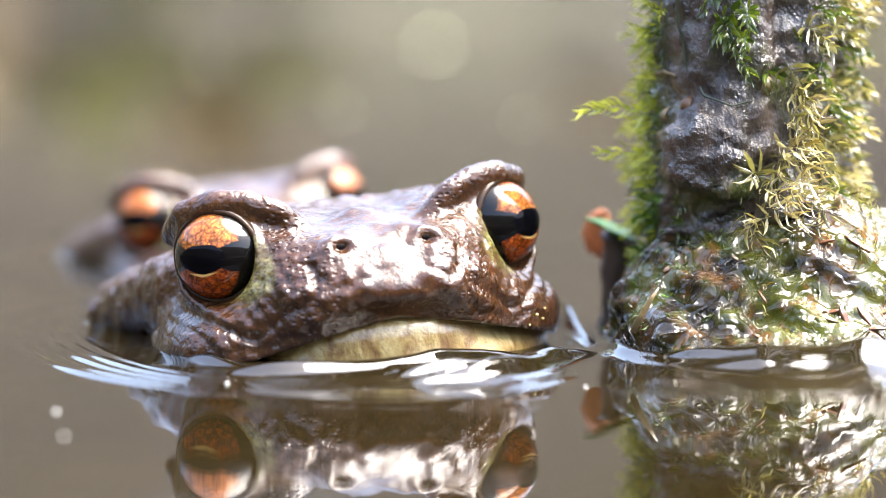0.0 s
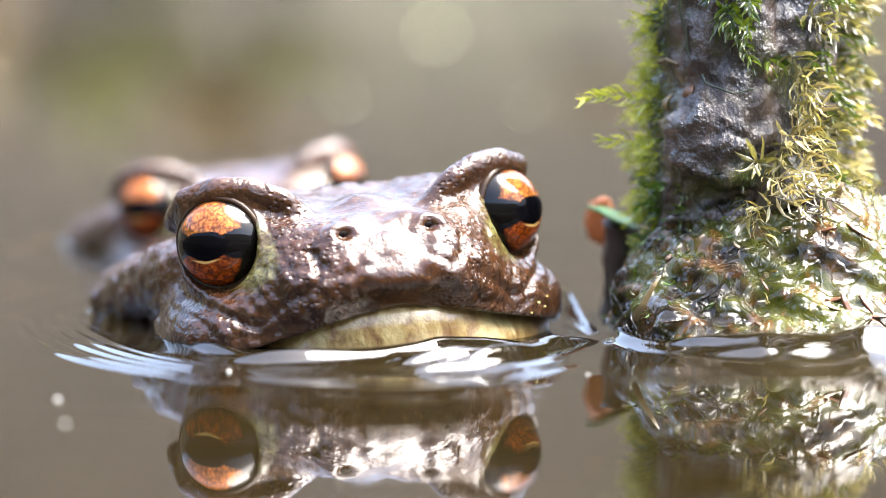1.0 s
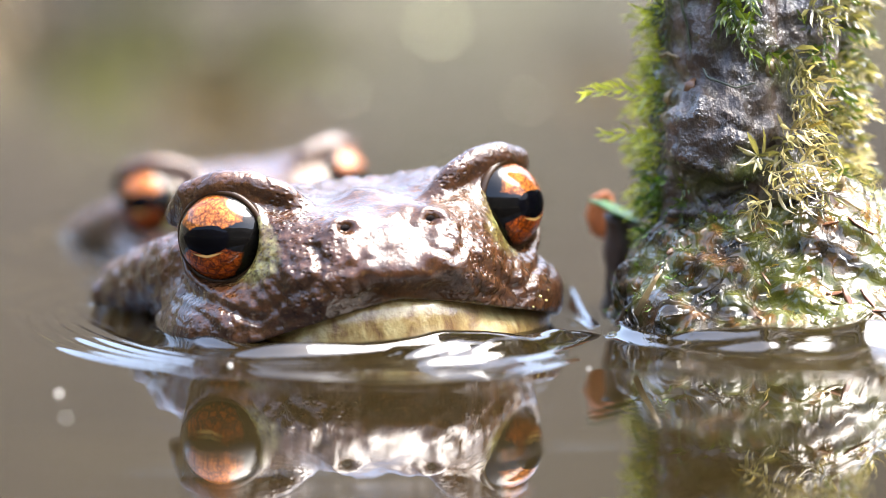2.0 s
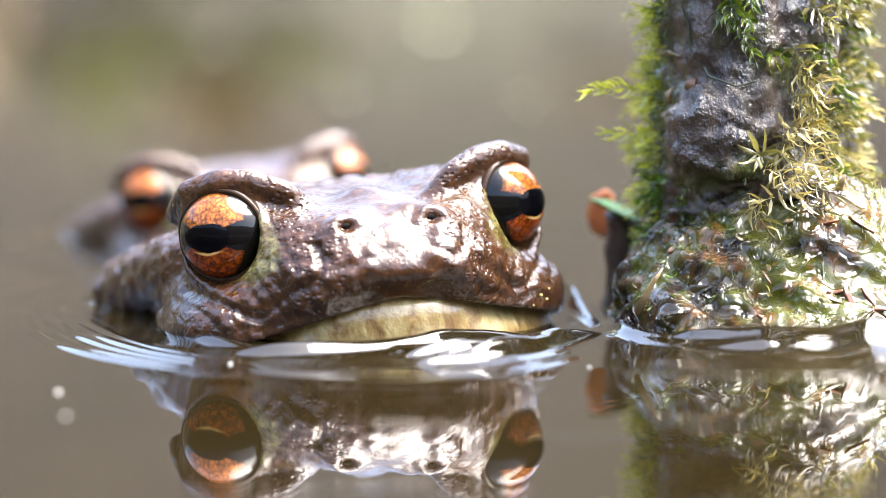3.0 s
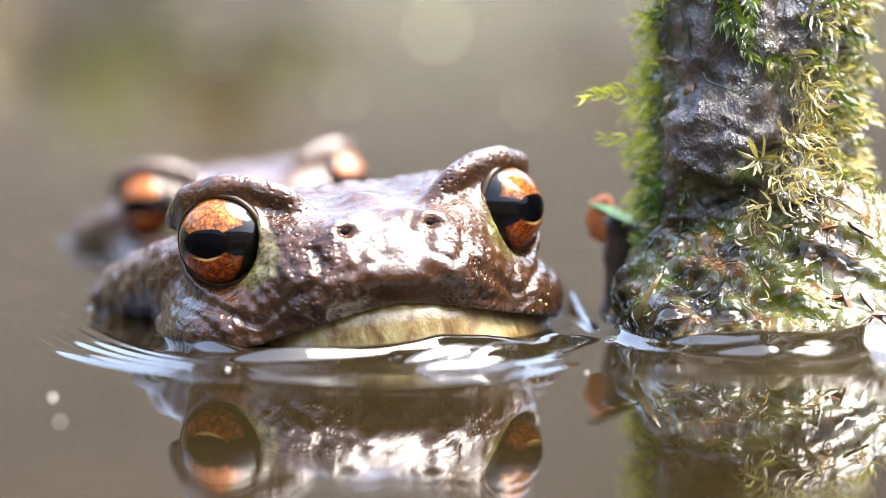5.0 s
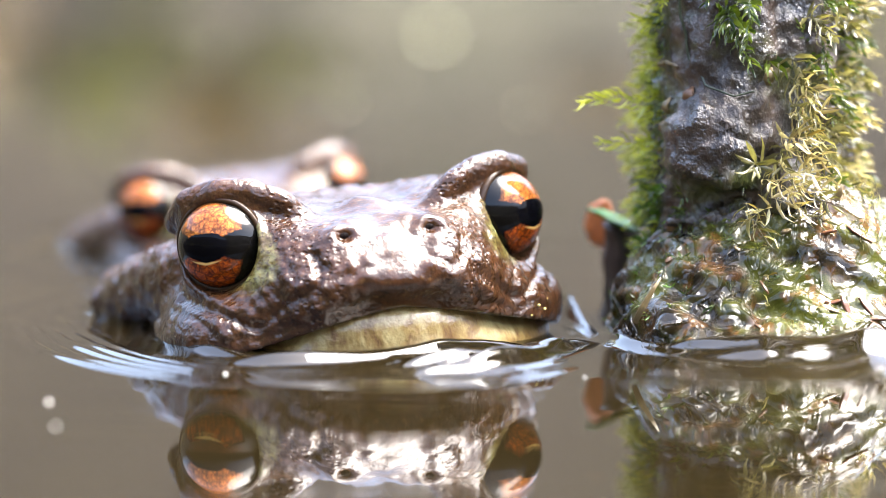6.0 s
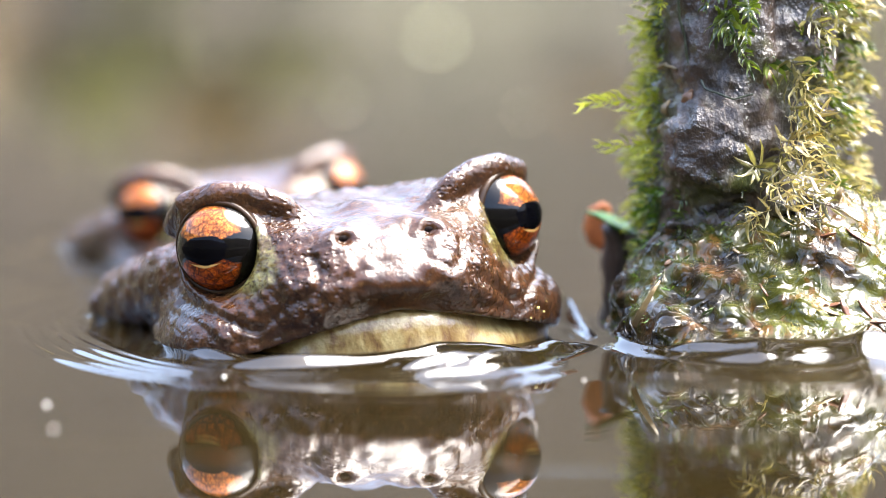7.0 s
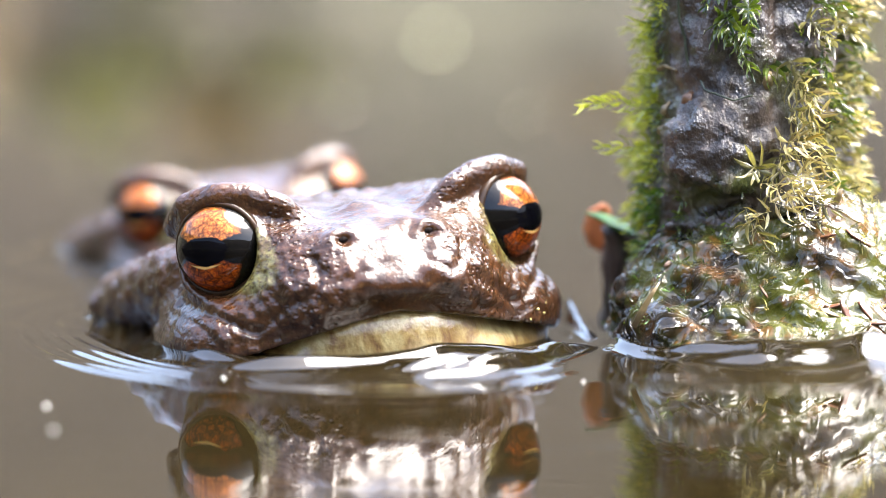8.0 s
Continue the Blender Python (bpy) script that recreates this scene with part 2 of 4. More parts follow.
SKIN, THROAT, IRIS = skin_material(), throat_material(), iris_material()
LID_RIM = plain("lid_rim", (0.034, 0.017, 0.007), 0.45, 0.4, scale=700, Specular_IOR_Level=0.05)
PUPIL = plain("pupil", (0.002, 0.002, 0.003), 0.3, 0.2, bump=0.0, Specular_IOR_Level=0.0)
# near-black, so that the shade inside the nostrils is in the colour
HOLE = plain("nostril_shade", (0.006, 0.0035, 0.003), 0.7, 0.0, Specular_IOR_Level=0.1)
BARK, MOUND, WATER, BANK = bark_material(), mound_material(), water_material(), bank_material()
MOSS_GREEN = leafy("moss_green", (0.018, 0.042, 0.003), (0.15, 0.21, 0.014))
MOSS_YELLOW = leafy("moss_yellow", (0.17, 0.115, 0.012), (0.82, 0.72, 0.36))
MOSS_PALE = leafy("moss_pale", (0.04, 0.038, 0.005), (0.42, 0.38, 0.13))
MOSS_LIME = leafy("moss_lime", (0.26, 0.31, 0.011), (0.74, 0.75, 0.06), 0.25)
RUST = plain("dead_leaf", (0.42, 0.12, 0.03), 0.45, 0.4)
RUST_WET = plain("wet_rust_leaf", (0.12, 0.04, 0.011), 0.45, 0.6)
POLLEN = plain("pollen", (0.7, 0.6, 0.2), 0.5, 0.2)
STRAW = plain("straw", (0.16, 0.11, 0.04), 0.5, 0.4)
LEAF = plain("leaf_green", (0.028, 0.095, 0.006), 0.6, 0.2, Specular_IOR_Level=0.1)
MOSS_BRIGHT = leafy("moss_bright", (0.03, 0.085, 0.004), (0.2, 0.36, 0.02))
DARK_GRASS = leafy("dark_grass", (0.08, 0.085, 0.032), (0.2, 0.2, 0.085), 0.1)
DRY_GRASS = leafy("dry_grass", (0.11, 0.078, 0.04), (0.28, 0.21, 0.11), 0.1)
BEAD = plain("water_bead", (0.9, 0.92, 0.9), 0.02, 0.0, spread=0.05, bump=0.0, Transmission_Weight=1.0, IOR=1.33)
STEM = plain("dark_stem", (0.018, 0.028, 0.007), 0.5, 0.5)
SCRAP = plain("wet_scrap", (0.13, 0.06, 0.022), 0.5, 0.3)
DARK_WOOD = plain("dark_wood", (0.022, 0.013, 0.008), 0.5, 0.4)
FOAM = plain("bubble", (0.4, 0.39, 0.36), 0.15, 1.0)
GLINT = plain("glint_pale", (0.78, 0.74, 0.42), 0.5, 0.3, scale=80)


# ---- ways to build ----
def mesh_of(name, verts, faces, material, smooth=True):
    me = bpy.data.meshes.new(name)
    me.from_pydata([tuple(v) for v in verts], [], [tuple(f) for f in faces])
    me.update()
    me.materials.append(material)
    if smooth:
        me.polygons.foreach_set("use_smooth", [True] * len(me.polygons))
    return me


def piece(name, verts, faces, material, parent=None, label="", m=None, smooth=True):
    """One mesh object under a thing, or a thing of its own."""
    ob = new(name, mesh_of(name, verts, faces, material, smooth))
    ob.parent = parent
    if m is not None:
        ob.matrix_basis = m
    return tagged(ob, label)


def net(field, low, high, step):
    """The zero surface of field(x, y, z), by surface nets on a grid."""
    axes = [np.arange(a, b + step, step) for a, b in zip(low, high)]
    v = field(*np.meshgrid(*axes, indexing="ij"))
    ins = v < 0
    shape = tuple(n - 1 for n in v.shape)
    count = sum(ins[i:i + shape[0], j:j + shape[1], k:k + shape[2]].astype(np.int8) for i in (0, 1) for j in (0, 1) for k in (0, 1))
    ijk = np.argwhere((count > 0) & (count < 8))
    ident = -np.ones(shape, int)
    ident[tuple(ijk.T)] = np.arange(len(ijk))
    total, hits = np.zeros((len(ijk), 3)), np.zeros(len(ijk))
    for ax in range(3):
        for p in (0, 1):
            for q in (0, 1):
                c0 = np.insert(np.array([p, q]), ax, 0)
                c1 = np.insert(np.array([p, q]), ax, 1)
                v0, v1 = v[tuple((ijk + c0).T)], v[tuple((ijk + c1).T)]
                cross = (v0 < 0) != (v1 < 0)
                f = np.where(cross, v0 / np.where(cross, v0 - v1, 1), 0)
                at = ijk + c0 + (c1 - c0) * f[:, None]
                total += np.where(cross[:, None], at, 0)
                hits += cross
    verts = total / hits[:, None] * step + np.array([a[0] for a in axes])
    faces = []
    for ax in range(3):
        s0 = [slice(None)] * 3
        s1 = [slice(None)] * 3
        s0[ax], s1[ax] = slice(0, -1), slice(1, None)
        e = np.argwhere(ins[tuple(s0)] != ins[tuple(s1)])
        b1, b2 = (ax + 1) % 3, (ax + 2) % 3
        ok = (e[:, b1] > 0) & (e[:, b2] > 0) & (e[:, b1] < shape[b1]) & (e[:, b2] < shape[b2])
        e = e[ok]
        d1, d2 = np.eye(3, dtype=int)[b1], np.eye(3, dtype=int)[b2]
        quad = np.stack([ident[tuple((e - o).T)] for o in (d1 + d2, d2, d1 * 0, d1)], 1)
        flip = ~ins[tuple(e.T)]
        quad[flip] = quad[flip][:, ::-1]
        faces.append(quad)
    return verts, np.concatenate(faces)


def ball(x, y, z, c, r):
    """Signed distance, roughly, to an ellipsoid."""
    u = [(p - q) / s for p, q, s in zip((x, y, z), c, r)]
    k0 = np.sqrt(sum(w * w for w in u))
    k1 = np.sqrt(sum((w / s) ** 2 for w, s in zip(u, r))) + 1e-9
    return k0 * (k0 - 1) / k1


def rod(x, y, z, a, b, ra, rb):
    """Signed distance to a tapered capsule."""
    a, b = np.array(a, float), np.array(b, float)
    d = b - a
    h = np.clip(((x - a[0]) * d[0] + (y - a[1]) * d[1] + (z - a[2]) * d[2]) / d.dot(d), 0, 1)
    return np.sqrt((x - a[0] - h * d[0]) ** 2 + (y - a[1] - h * d[1]) ** 2 + (z - a[2] - h * d[2]) ** 2) - (ra + (rb - ra) * h)


def join(a, b, k):
    h = np.clip(0.5 + 0.5 * (b - a) / k, 0, 1)
    return b + (a - b) * h - k * h * (1 - h)


def cut(a, b, k):
    return -join(-a, b, k)


def normals_of(verts, faces):
    n = np.zeros_like(verts)
    p = verts[faces]
    fn = np.cross(p[:, 2] - p[:, 0], p[:, 3] - p[:, 1])
    for i in range(4):
        np.add.at(n, faces[:, i], fn)
    return n / (np.linalg.norm(n, axis=1)[:, None] + 1e-12)


def rough_noise(verts, scale, depth=3):
    return np.array([noise.fractal(Vector(v) * scale, 0.8, 2.0, depth) for v in verts])


# ---- toads ----
# Toad space, in millimetres: x across, y to the tail, z up, from the middle between the eyes.
EYE_AT = np.array((13.6, 0.0, 0.0))
GAZE = 32          # degrees by which each eye looks outwards
NOSTRIL = np.array((4.15, -9.6, 0.6))
MOUTH_FRONT, MOUTH_SLOPE = -6.3, -0.16


def mouth_level(x, y):
    """A peaked upper lip that falls away to both corners."""
    return MOUTH_FRONT + MOUTH_SLOPE * (y + 11) - 0.2 * (np.sqrt(x * x + 1.5) - 1.2)


def toad_solid(x, y, z):
    x = np.abs(x)
    g = radians(GAZE)
    ax = np.array((math.sin(g), -math.cos(g), 0.05))
    # skull, muzzle and jaw
    d = ball(x, y, z, (0, 9, -5.6), (14.5, 17, 8.6))
    d = join(d, ball(x, y, z, (0, -2.0, -3.6), (9.6, 8.2, 5.4)), 4)
    d = join(d, ball(x, y, z, (0, 5.5, -9.6), (19.6, 16.7, 4.6)), 4)
    d = join(d, ball(x, y, z, (9.5, 4.5, -1.6), (6.5, 9.0, 5.2)), 3)
    d = join(d, rod(x, y, z, (11.0, -0.5, -2.2), (4.6, -7.0, -2.2), 3.6, 2.6), 3)
    d = join(d, ball(x, y, z, (13.6, 2.5, -8.6), (5.6, 8.5, 5.0)), 3)
    # the socket, with a loose bag of skin under the eye
    so = EYE_AT - 1.2 * ax
    d = join(d, ball(x, y, z, so, (5.0, 5.0, 5.0)), 1.6)
    d = join(d, ball(x, y, z, (13.3, -0.2, -1.6), (4.7, 4.5, 4.6)), 0.7)
    brow = [(6.6, -2.4, 2.2, 0.9), (8.5, -2.3, 3.8, 1.15), (11.2, -1.4, 4.8, 1.3), (14.0, -0.2, 4.95, 1.35), (16.4, 1.8, 4.1, 1.3), (17.2, 4.8, 1.9, 1.2)]
    arch = np.minimum.reduce([rod(x, y, z, p[:3], q[:3], p[3], q[3]) for p, q in zip(brow, brow[1:])])
    d = join(d, arch, 1.1)
    # neck and shoulders
    d = join(d, rod(x, y, z, (15.5, 11.0, -4.0), (18.5, 26.0, -8.5), 3.4, 4.2), 3)
    d = join(d, ball(x, y, z, (0, 28, -11.5), (18, 20, 9.5)), 5)
    # nostril swellings, warts in front of the eye, the flat bridge of the nose
    d = join(d, rod(x, y, z, (2.4, -6.6, 0.3), (5.2, -6.8, -0.6), 1.5, 1.5), 1.6)
    d = join(d, ball(x, y, z, (4.1, -7.2, -1.2), (2.8, 2.6, 2.3)), 1.3)
    d = join(d, rod(x, y, z, (0, -1.0, 0.7), (0, -8.6, -2.0), 2.3, 2.2), 1.8)
    d = join(d, ball(x, y, z, (8.7, -4.6, 0.1), (1.15, 1.2, 1.3)), 0.35)
    d = join(d, ball(x, y, z, (8.2, -5.3, -2.0), (1.2, 1.2, 1.0)), 0.35)
    d = join(d, ball(x, y, z, (9.7, -4.0, -3.6), (1.0, 1.1, 0.8)), 0.35)
    d = join(d, rod(x, y, z, (13.5, -3.5, -6.6), (7.5, -7.2, -4.2), 0.8, 0.7), 0.9)
    # a rolled upper lip, forward of the sloping muzzle
    d = join(d, ball(x, y, z, (0, -2.2, -3.7), (12.1, 10.2, 2.9)), 2.4)
    d = join(d, rod(x, y, z, (6.5, -8.3, -5.2), (15.5, -1.0, -9.0), 2.2, 2.6), 2.2)
    # room for the eyeball
    d = cut(d, rod(x, y, z, EYE_AT + 1.2 * ax, EYE_AT + 8 * ax - (0, 0, 1.0), 4.05, 4.5), 0.6)
    return d


# the nostrils lie on the skin, found along y
probe = np.linspace(-16, 0, 321)
NOSTRIL[1] = probe[np.argmax(toad_solid(probe * 0 + NOSTRIL[0], probe, probe * 0 + NOSTRIL[2]) < 0)]


def toad_upper(x, y, z):
    return cut(toad_solid(x, y, z), ball(np.abs(x), y, z, NOSTRIL, (0.85, 0.95, 0.52)), 0.3)


def toad_field(x, y, z):
    d = toad_upper(x, y, z)
    return np.maximum(d, mouth_level(x, y) - z - np.where(y > 12, 30, 0))


def throat_field(x, y, z):
    d = ball(x, y, z, (0, 5, -11.6), (19.2, 15.6, 5.2))
    return join(d, ball(x, y, z, (0, -3.2, -8.4), (9.5, 7.7, 4.1)), 3)


def eye_parts(toad, side):
    """An eyeball with its copper iris, a raised pupil and the lids round it."""
    r = 0.00445
    turn = Matrix.Rotation(radians(GAZE) * side, 4, "Z") @ Matrix.Rotation(radians(-4), 4, "X")
    stare = Matrix.Rotation(radians(7) * side, 4, "Z")
    at = Matrix.Translation(Vector(EYE_AT * (side, 1, 1)) / 1000) @ turn
    bm = bmesh.new()
    bmesh.ops.create_uvsphere(bm, u_segments=48, v_segments=32, radius=r)
    for f in bm.faces:
        f.smooth = True
    me = bpy.data.meshes.new("eyeball")
    bm.to_mesh(me)
    bm.free()
    me.materials.append(IRIS)
    eye = new("eyeball", me)
    eye.parent, eye.matrix_basis = toad, at @ stare
    tagged(eye, "copper iris with dark veins and glossy black rim")
    # the pupil: a lens-shaped cap, a little proud of the iris
    vs, fs = [], []
    rings, n = 6, 32
    for i in range(rings + 1):
        for j in range(n):
            a, q = 2 * math.pi * j / n, i / rings
            wob = 1 + 0.05 * math.sin(3 * a + side) + 0.03 * math.sin(7 * a)
            px, pz = 0.55 * r * q * wob * math.cos(a), (0.3 if math.sin(a) > 0 else 0.33) * r * q * wob * math.sin(a)
            lift = r * 1.012 - 0.00007 * (q > 0.99)
            vs.append((px, -math.sqrt(lift ** 2 - px * px - pz * pz), pz))
    for i in range(rings):
        for j in range(n):
            k = (j + 1) % n
            fs.append((i * n + j, i * n + k, (i + 1) * n + k, (i + 1) * n + j))
    piece("pupil", vs, fs, PUPIL, eye, "black horizontal slit pupil")
    # lids: a thin uneven ring where ball and socket meet
    vs, fs = [], []
    n, k = 64, 10
    for i in range(n):
        a = 2 * math.pi * i / n
        tube = 0.00026 + 0.00004 * math.sin(5 * a) + 0.00018 * max(0, -math.sin(a)) + 0.0002 * max(0, math.sin(a))
        tube *= 1 - 0.55 * max(0, side * math.cos(a))
        ring = 0.0042
        for j in range(k):
            b = 2 * math.pi * j / k
            vs.append(((ring + tube * math.cos(b)) * math.cos(a), -0.00138 + tube * 1.3 * math.sin(b), (ring + tube * math.cos(b)) * math.sin(a)))
    for i in range(n):
        for j in range(k):
            p, q = (i + 1) % n, (j + 1) % k
            fs.append((i * k + j, i * k + q, p * k + q, p * k + j))
    piece("eyelid", vs, fs, LID_RIM, toad, "", at)

def toad_skin():
    v, f = net(toad_field, (-27, -14, -20), (27, 52, 9), 0.33)
    n = normals_of(v, f)
    rng = np.random.default_rng(5)
    lift = np.zeros(len(v))
    up = v[:, 2]
    # warts: few on the snout, many on brows, cheeks and neck
    def domes(region, gap, low, high, tall):
        """Rounded lumps, no two nearer than gap, on the part of the skin that region picks."""
        nonlocal lift
        spots = []
        for i in rng.permutation(np.argwhere(region).ravel())[:9000]:
            if not spots or (((v[spots] - v[i]) ** 2).sum(1) > gap * gap).all():
                spots.append(i)
                r = rng.uniform(low, high)
                d2 = ((v - v[i]) ** 2).sum(1)
                lift = np.maximum(lift, tall * r * rng.uniform(0.6, 1.1) * np.exp(-d2 / (r * r)))

    side, fore = np.abs(v[:, 0]), v[:, 1]
    above = up - mouth_level(v[:, 0], fore)
    domes((side > 2.6) & (side < 16) & (fore < 2) & (up < -1.4) & (above > 1.8), 1.1, 0.5, 0.85, 0.62)
    domes((side > 7) & (fore < 2) & (up > -4) & (up < 1.5) & (side < 11), 1.1, 0.4, 0.7, 0.3)
    domes((side > 5.5) & (side < 13) & (fore > -1.2) & (fore < 8) & (up > 2.6), 1.5, 0.8, 1.2, 0.24)
    domes((side > 14) & (up > -11) & (fore > 0) & (up < -3), 1.8, 0.8, 1.4, 0.16)
    domes((fore > 8) & (up > -10), 1.9, 0.5, 1.2, 0.5)
    domes((side < 6) & (fore > -8) & (fore < 8) & (up > 0.5), 2.3, 0.3, 0.6, 0.25)
    lift = lift + 0.16 * rough_noise(v, 0.2) * (up > -9) + 0.05 * rough_noise(v, 0.8)
    # creases: a ring round each nostril's swelling, and the fold under the bag of the eye
    ring = np.sqrt((side - 4.1) ** 2 + (fore + 8.8) ** 2 + (up + 1.0) ** 2)
    lift -= 0.2 * np.exp(-((ring - 3.3) / 0.4) ** 2) * np.clip(side - 4.0, 0, 1)
    ring = np.sqrt((side - 4.15) ** 2 + (fore + 9.6) ** 2 + (up - 0.6) ** 2)
    lift += 0.22 * np.exp(-((ring - 1.5) / 0.4) ** 2) * (up > 0.3)
    ring = np.sqrt((side - 13.2) ** 2 + (up + 1.2) ** 2)
    lift -= 0.45 * np.exp(-((ring - 5.6 - 0.5 * np.sin(side * 1.1)) / 0.4) ** 2) * (fore < 3) * (up < -0.5)
    lift -= 0.22 * np.exp(-((ring - 7.2 - 0.4 * np.sin(side * 1.7)) / 0.35) ** 2) * (fore < 3) * (up < -1.5)
    lift *= np.where(fore < 12, np.clip((above - 0.8 * (side < 8)) / np.clip(2.8 - 0.18 * side, 0.9, 2.4), 0.08, 1), 1)
    lift *= np.where((side > 6) & (fore < 3.5) & (up > 2.8), 0.3, 1)      # the brows are smooth
    eye_gap = np.sqrt(((np.abs(v[:, 0]) - EYE_AT[0]) ** 2 + (v[:, 1] + 1.5) ** 2 + v[:, 2] ** 2))
    lift *= np.clip((eye_gap - 4.4) / 2.0, 0.1, 1)
    return (v + n * lift[:, None]) / 1000, f


def make_toad(m, label):
    toad = new("toad")
    toad.matrix_basis = m
    tagged(toad, label, "toad", "toads in the water")
    v, f = toad_skin()
    piece("head_and_back", v, f, SKIN, toad, "wet warty brown skin with pale sky gloss")
    v, f = net(throat_field, (-18, -12, -18), (18, 22, -5), 0.5)
    piece("throat", v / 1000, f, THROAT, toad, "pale yellowish mottled throat")
    for side in (-1, 1):
        eye_parts(toad, side)
        bm = bmesh.new()
        bmesh.ops.create_uvsphere(bm, u_segments=12, v_segments=8, radius=0.00072)
        bmesh.ops.scale(bm, vec=(1, 0.6, 0.55), verts=bm.verts)
        me = bpy.data.meshes.new("nostril")
        bm.to_mesh(me)
        bm.free()
        me.materials.append(HOLE)
        hole = new("nostril", me)
        hole.parent, hole.matrix_basis = toad, pose(side * NOSTRIL[0] / 1000, NOSTRIL[1] / 1000 + 0.0009, NOSTRIL[2] / 1000)
    return toad


TOAD_POSE = pose(-0.00798, 0.2405, 0.01075, 0, -4.7, 17)
toad = make_toad(TOAD_POSE, "large brown toad floating with its eyes and snout above water")
BACK_POSE = pose(-0.0246, 0.305, 0.0082, 0, -5, 19)
back_toad = copy_thing(toad, BACK_POSE)
back_toad.scale = (0.852, 0.852, 0.852)
tagged(back_toad, "smaller brown toad floating behind the larger one")


# ---- mossy post ----
POST = (0.0298, 0.2500)


def post_field(x, y, z):
    """Millimetres from the post's foot at the water."""
    a = np.arctan2(y, x)
    r = 9.6 + 0.5 * np.sin(3 * a + 0.05 * z) + 0.35 * np.sin(7 * a + 1.0) - 0.012 * z
    d = np.hypot(x - 0.3 * np.sin(z * 0.1), y) - r
    d = join(d, ball(x, y, z, (-3.2, -7.3, 18.6), (5.8, 4.0, 6.0)), 1.6)
    d = join(d, ball(x, y, z, (3.2, -9.0, 14.0), (3.6, 2.6, 2.4)), 1.2)
    d = cut(d, ball(x, y, z, (-3.6, -11.2, 13.6), (5.4, 3.3, 1.9)), 0.9)
    d = join(d, rod(x, y, z, (-7.5, -7.5, 11.4), (4.0, -9.8, 10.6), 0.9, 1.1), 1.2)
    # ledges and cracks across the knot
    knot = np.exp(-((x + 2.0) ** 2 + 0.7 * (z - 17) ** 2) / 34) * (y < -2)
    ledge = np.mod(z / 3.1 + 0.1 * x + 0.16 * np.sin(1.1 * x) + 0.1 * np.sin(2.3 * x + z), 1.0)
    crack = np.abs(np.mod(x / 3.4 + 0.12 * z + 0.2 * np.sin(0.9 * z), 1.0) - 0.5)
    d = d + knot * (0.95 * np.where(ledge < 0.75, 0.5 - ledge / 0.75, (ledge - 0.75) / 0.25 - 0.5)) + 0.7 * knot * np.exp(-(crack / 0.07) ** 2)
    return np.maximum(d, z - 70 - 2 * np.sin(3 * a))


def mound_core(x, y, z):
    """The foot's broad shape, without its lumps."""
    d = ball(x, y, z, (-0.5, -4, 0), (13.0, 12.0, 13.0))
    d = join(d, ball(x, y, z, (6.5, -6.5, 1), (9, 9.5, 14.5)), 4)
    d = join(d, ball(x, y, z, (17, -5, -2), (11, 10, 10.5)), 5)
    slope = np.maximum(0.21 * x - 0.63 * y + 0.75 * z - 14.2, ball(x, y, z, (12, -6, 1), (14, 13, 12.5)))
    d = join(d, slope, 1.5)
    d = join(d, ball(x, y, z, (-4, -12, 0), (8, 6, 6.5)), 3)
    d = join(d, ball(x, y, z, (5, -14, -1), (11, 7, 5.5)), 3)
    d = join(d, ball(x, y, z, (6, -13, -1.6), (21, 12, 3.0)), 2)
    return d


def mound_field(x, y, z):
    return mound_core(x, y, z) + np.clip(0.5 - (x - 2) / 12, 0.08, 0.5) * np.sin(0.9 * x + 1.3 * np.sin(0.6 * y)) * np.sin(0.8 * y + z * 0.7) + 0.25 * np.sin(1.9 * x + y) * np.sin(1.7 * z - x)


def make_post():
    post = new("mossy_post")
    post.matrix_basis = pose(*POST, 0)
    tagged(post, "weathered wet wooden post with moss, standing in the pond", "post")
    v, f = net(post_field, (-13, -14, -8), (13, 13, 74), 0.6)
    n = normals_of(v, f)
    stretched = v * (1, 1, 0.3)
    v = v + n * (0.8 * rough_noise(stretched, 0.35, 4) + 0.4 * rough_noise(v, 0.8, 3) + 0.5 * rough_noise(v * (0.4, 0.4, 1.3), 0.4, 3))[:, None]
    piece("trunk", v / 1000, f, BARK, post, "dark grey wet bark with cracks")
    v, f = net(mound_field, (-20, -29, -5), (34, 8, 18), 0.4)
    n = normals_of(v, f)
    rng = np.random.default_rng(17)
    lumps = np.zeros(len(v))
    wet = np.argwhere((v[:, 2] > 0) & (v[:, 1] < 2)).ravel()
    for i in rng.choice(wet, 300, replace=False):
        r = rng.uniform(0.4, 1.4)
        lumps += rng.choice((0.34, 0.28, -0.2)) * r * np.exp(-((v - v[i]) ** 2).sum(1) / (r * r))
    # a thick film lies smoothly over the slope beyond the golden trail
    calm = np.clip(1 - (v[:, 0] - 2) / 5, 0.18, 1) * np.clip(1.6 - (v[:, 2] + 2) / 14, 0.5, 1)
    v = v + n * (calm * (0.6 * rough_noise(v, 0.22, 3) + 0.04 * rough_noise(v, 0.9, 2) + np.clip(lumps, -0.5, 0.9)))[:, None]
    piece("foot", v / 1000, f, MOUND, post, "rotten foot under a glossy film of water")
    return post


post = make_post()


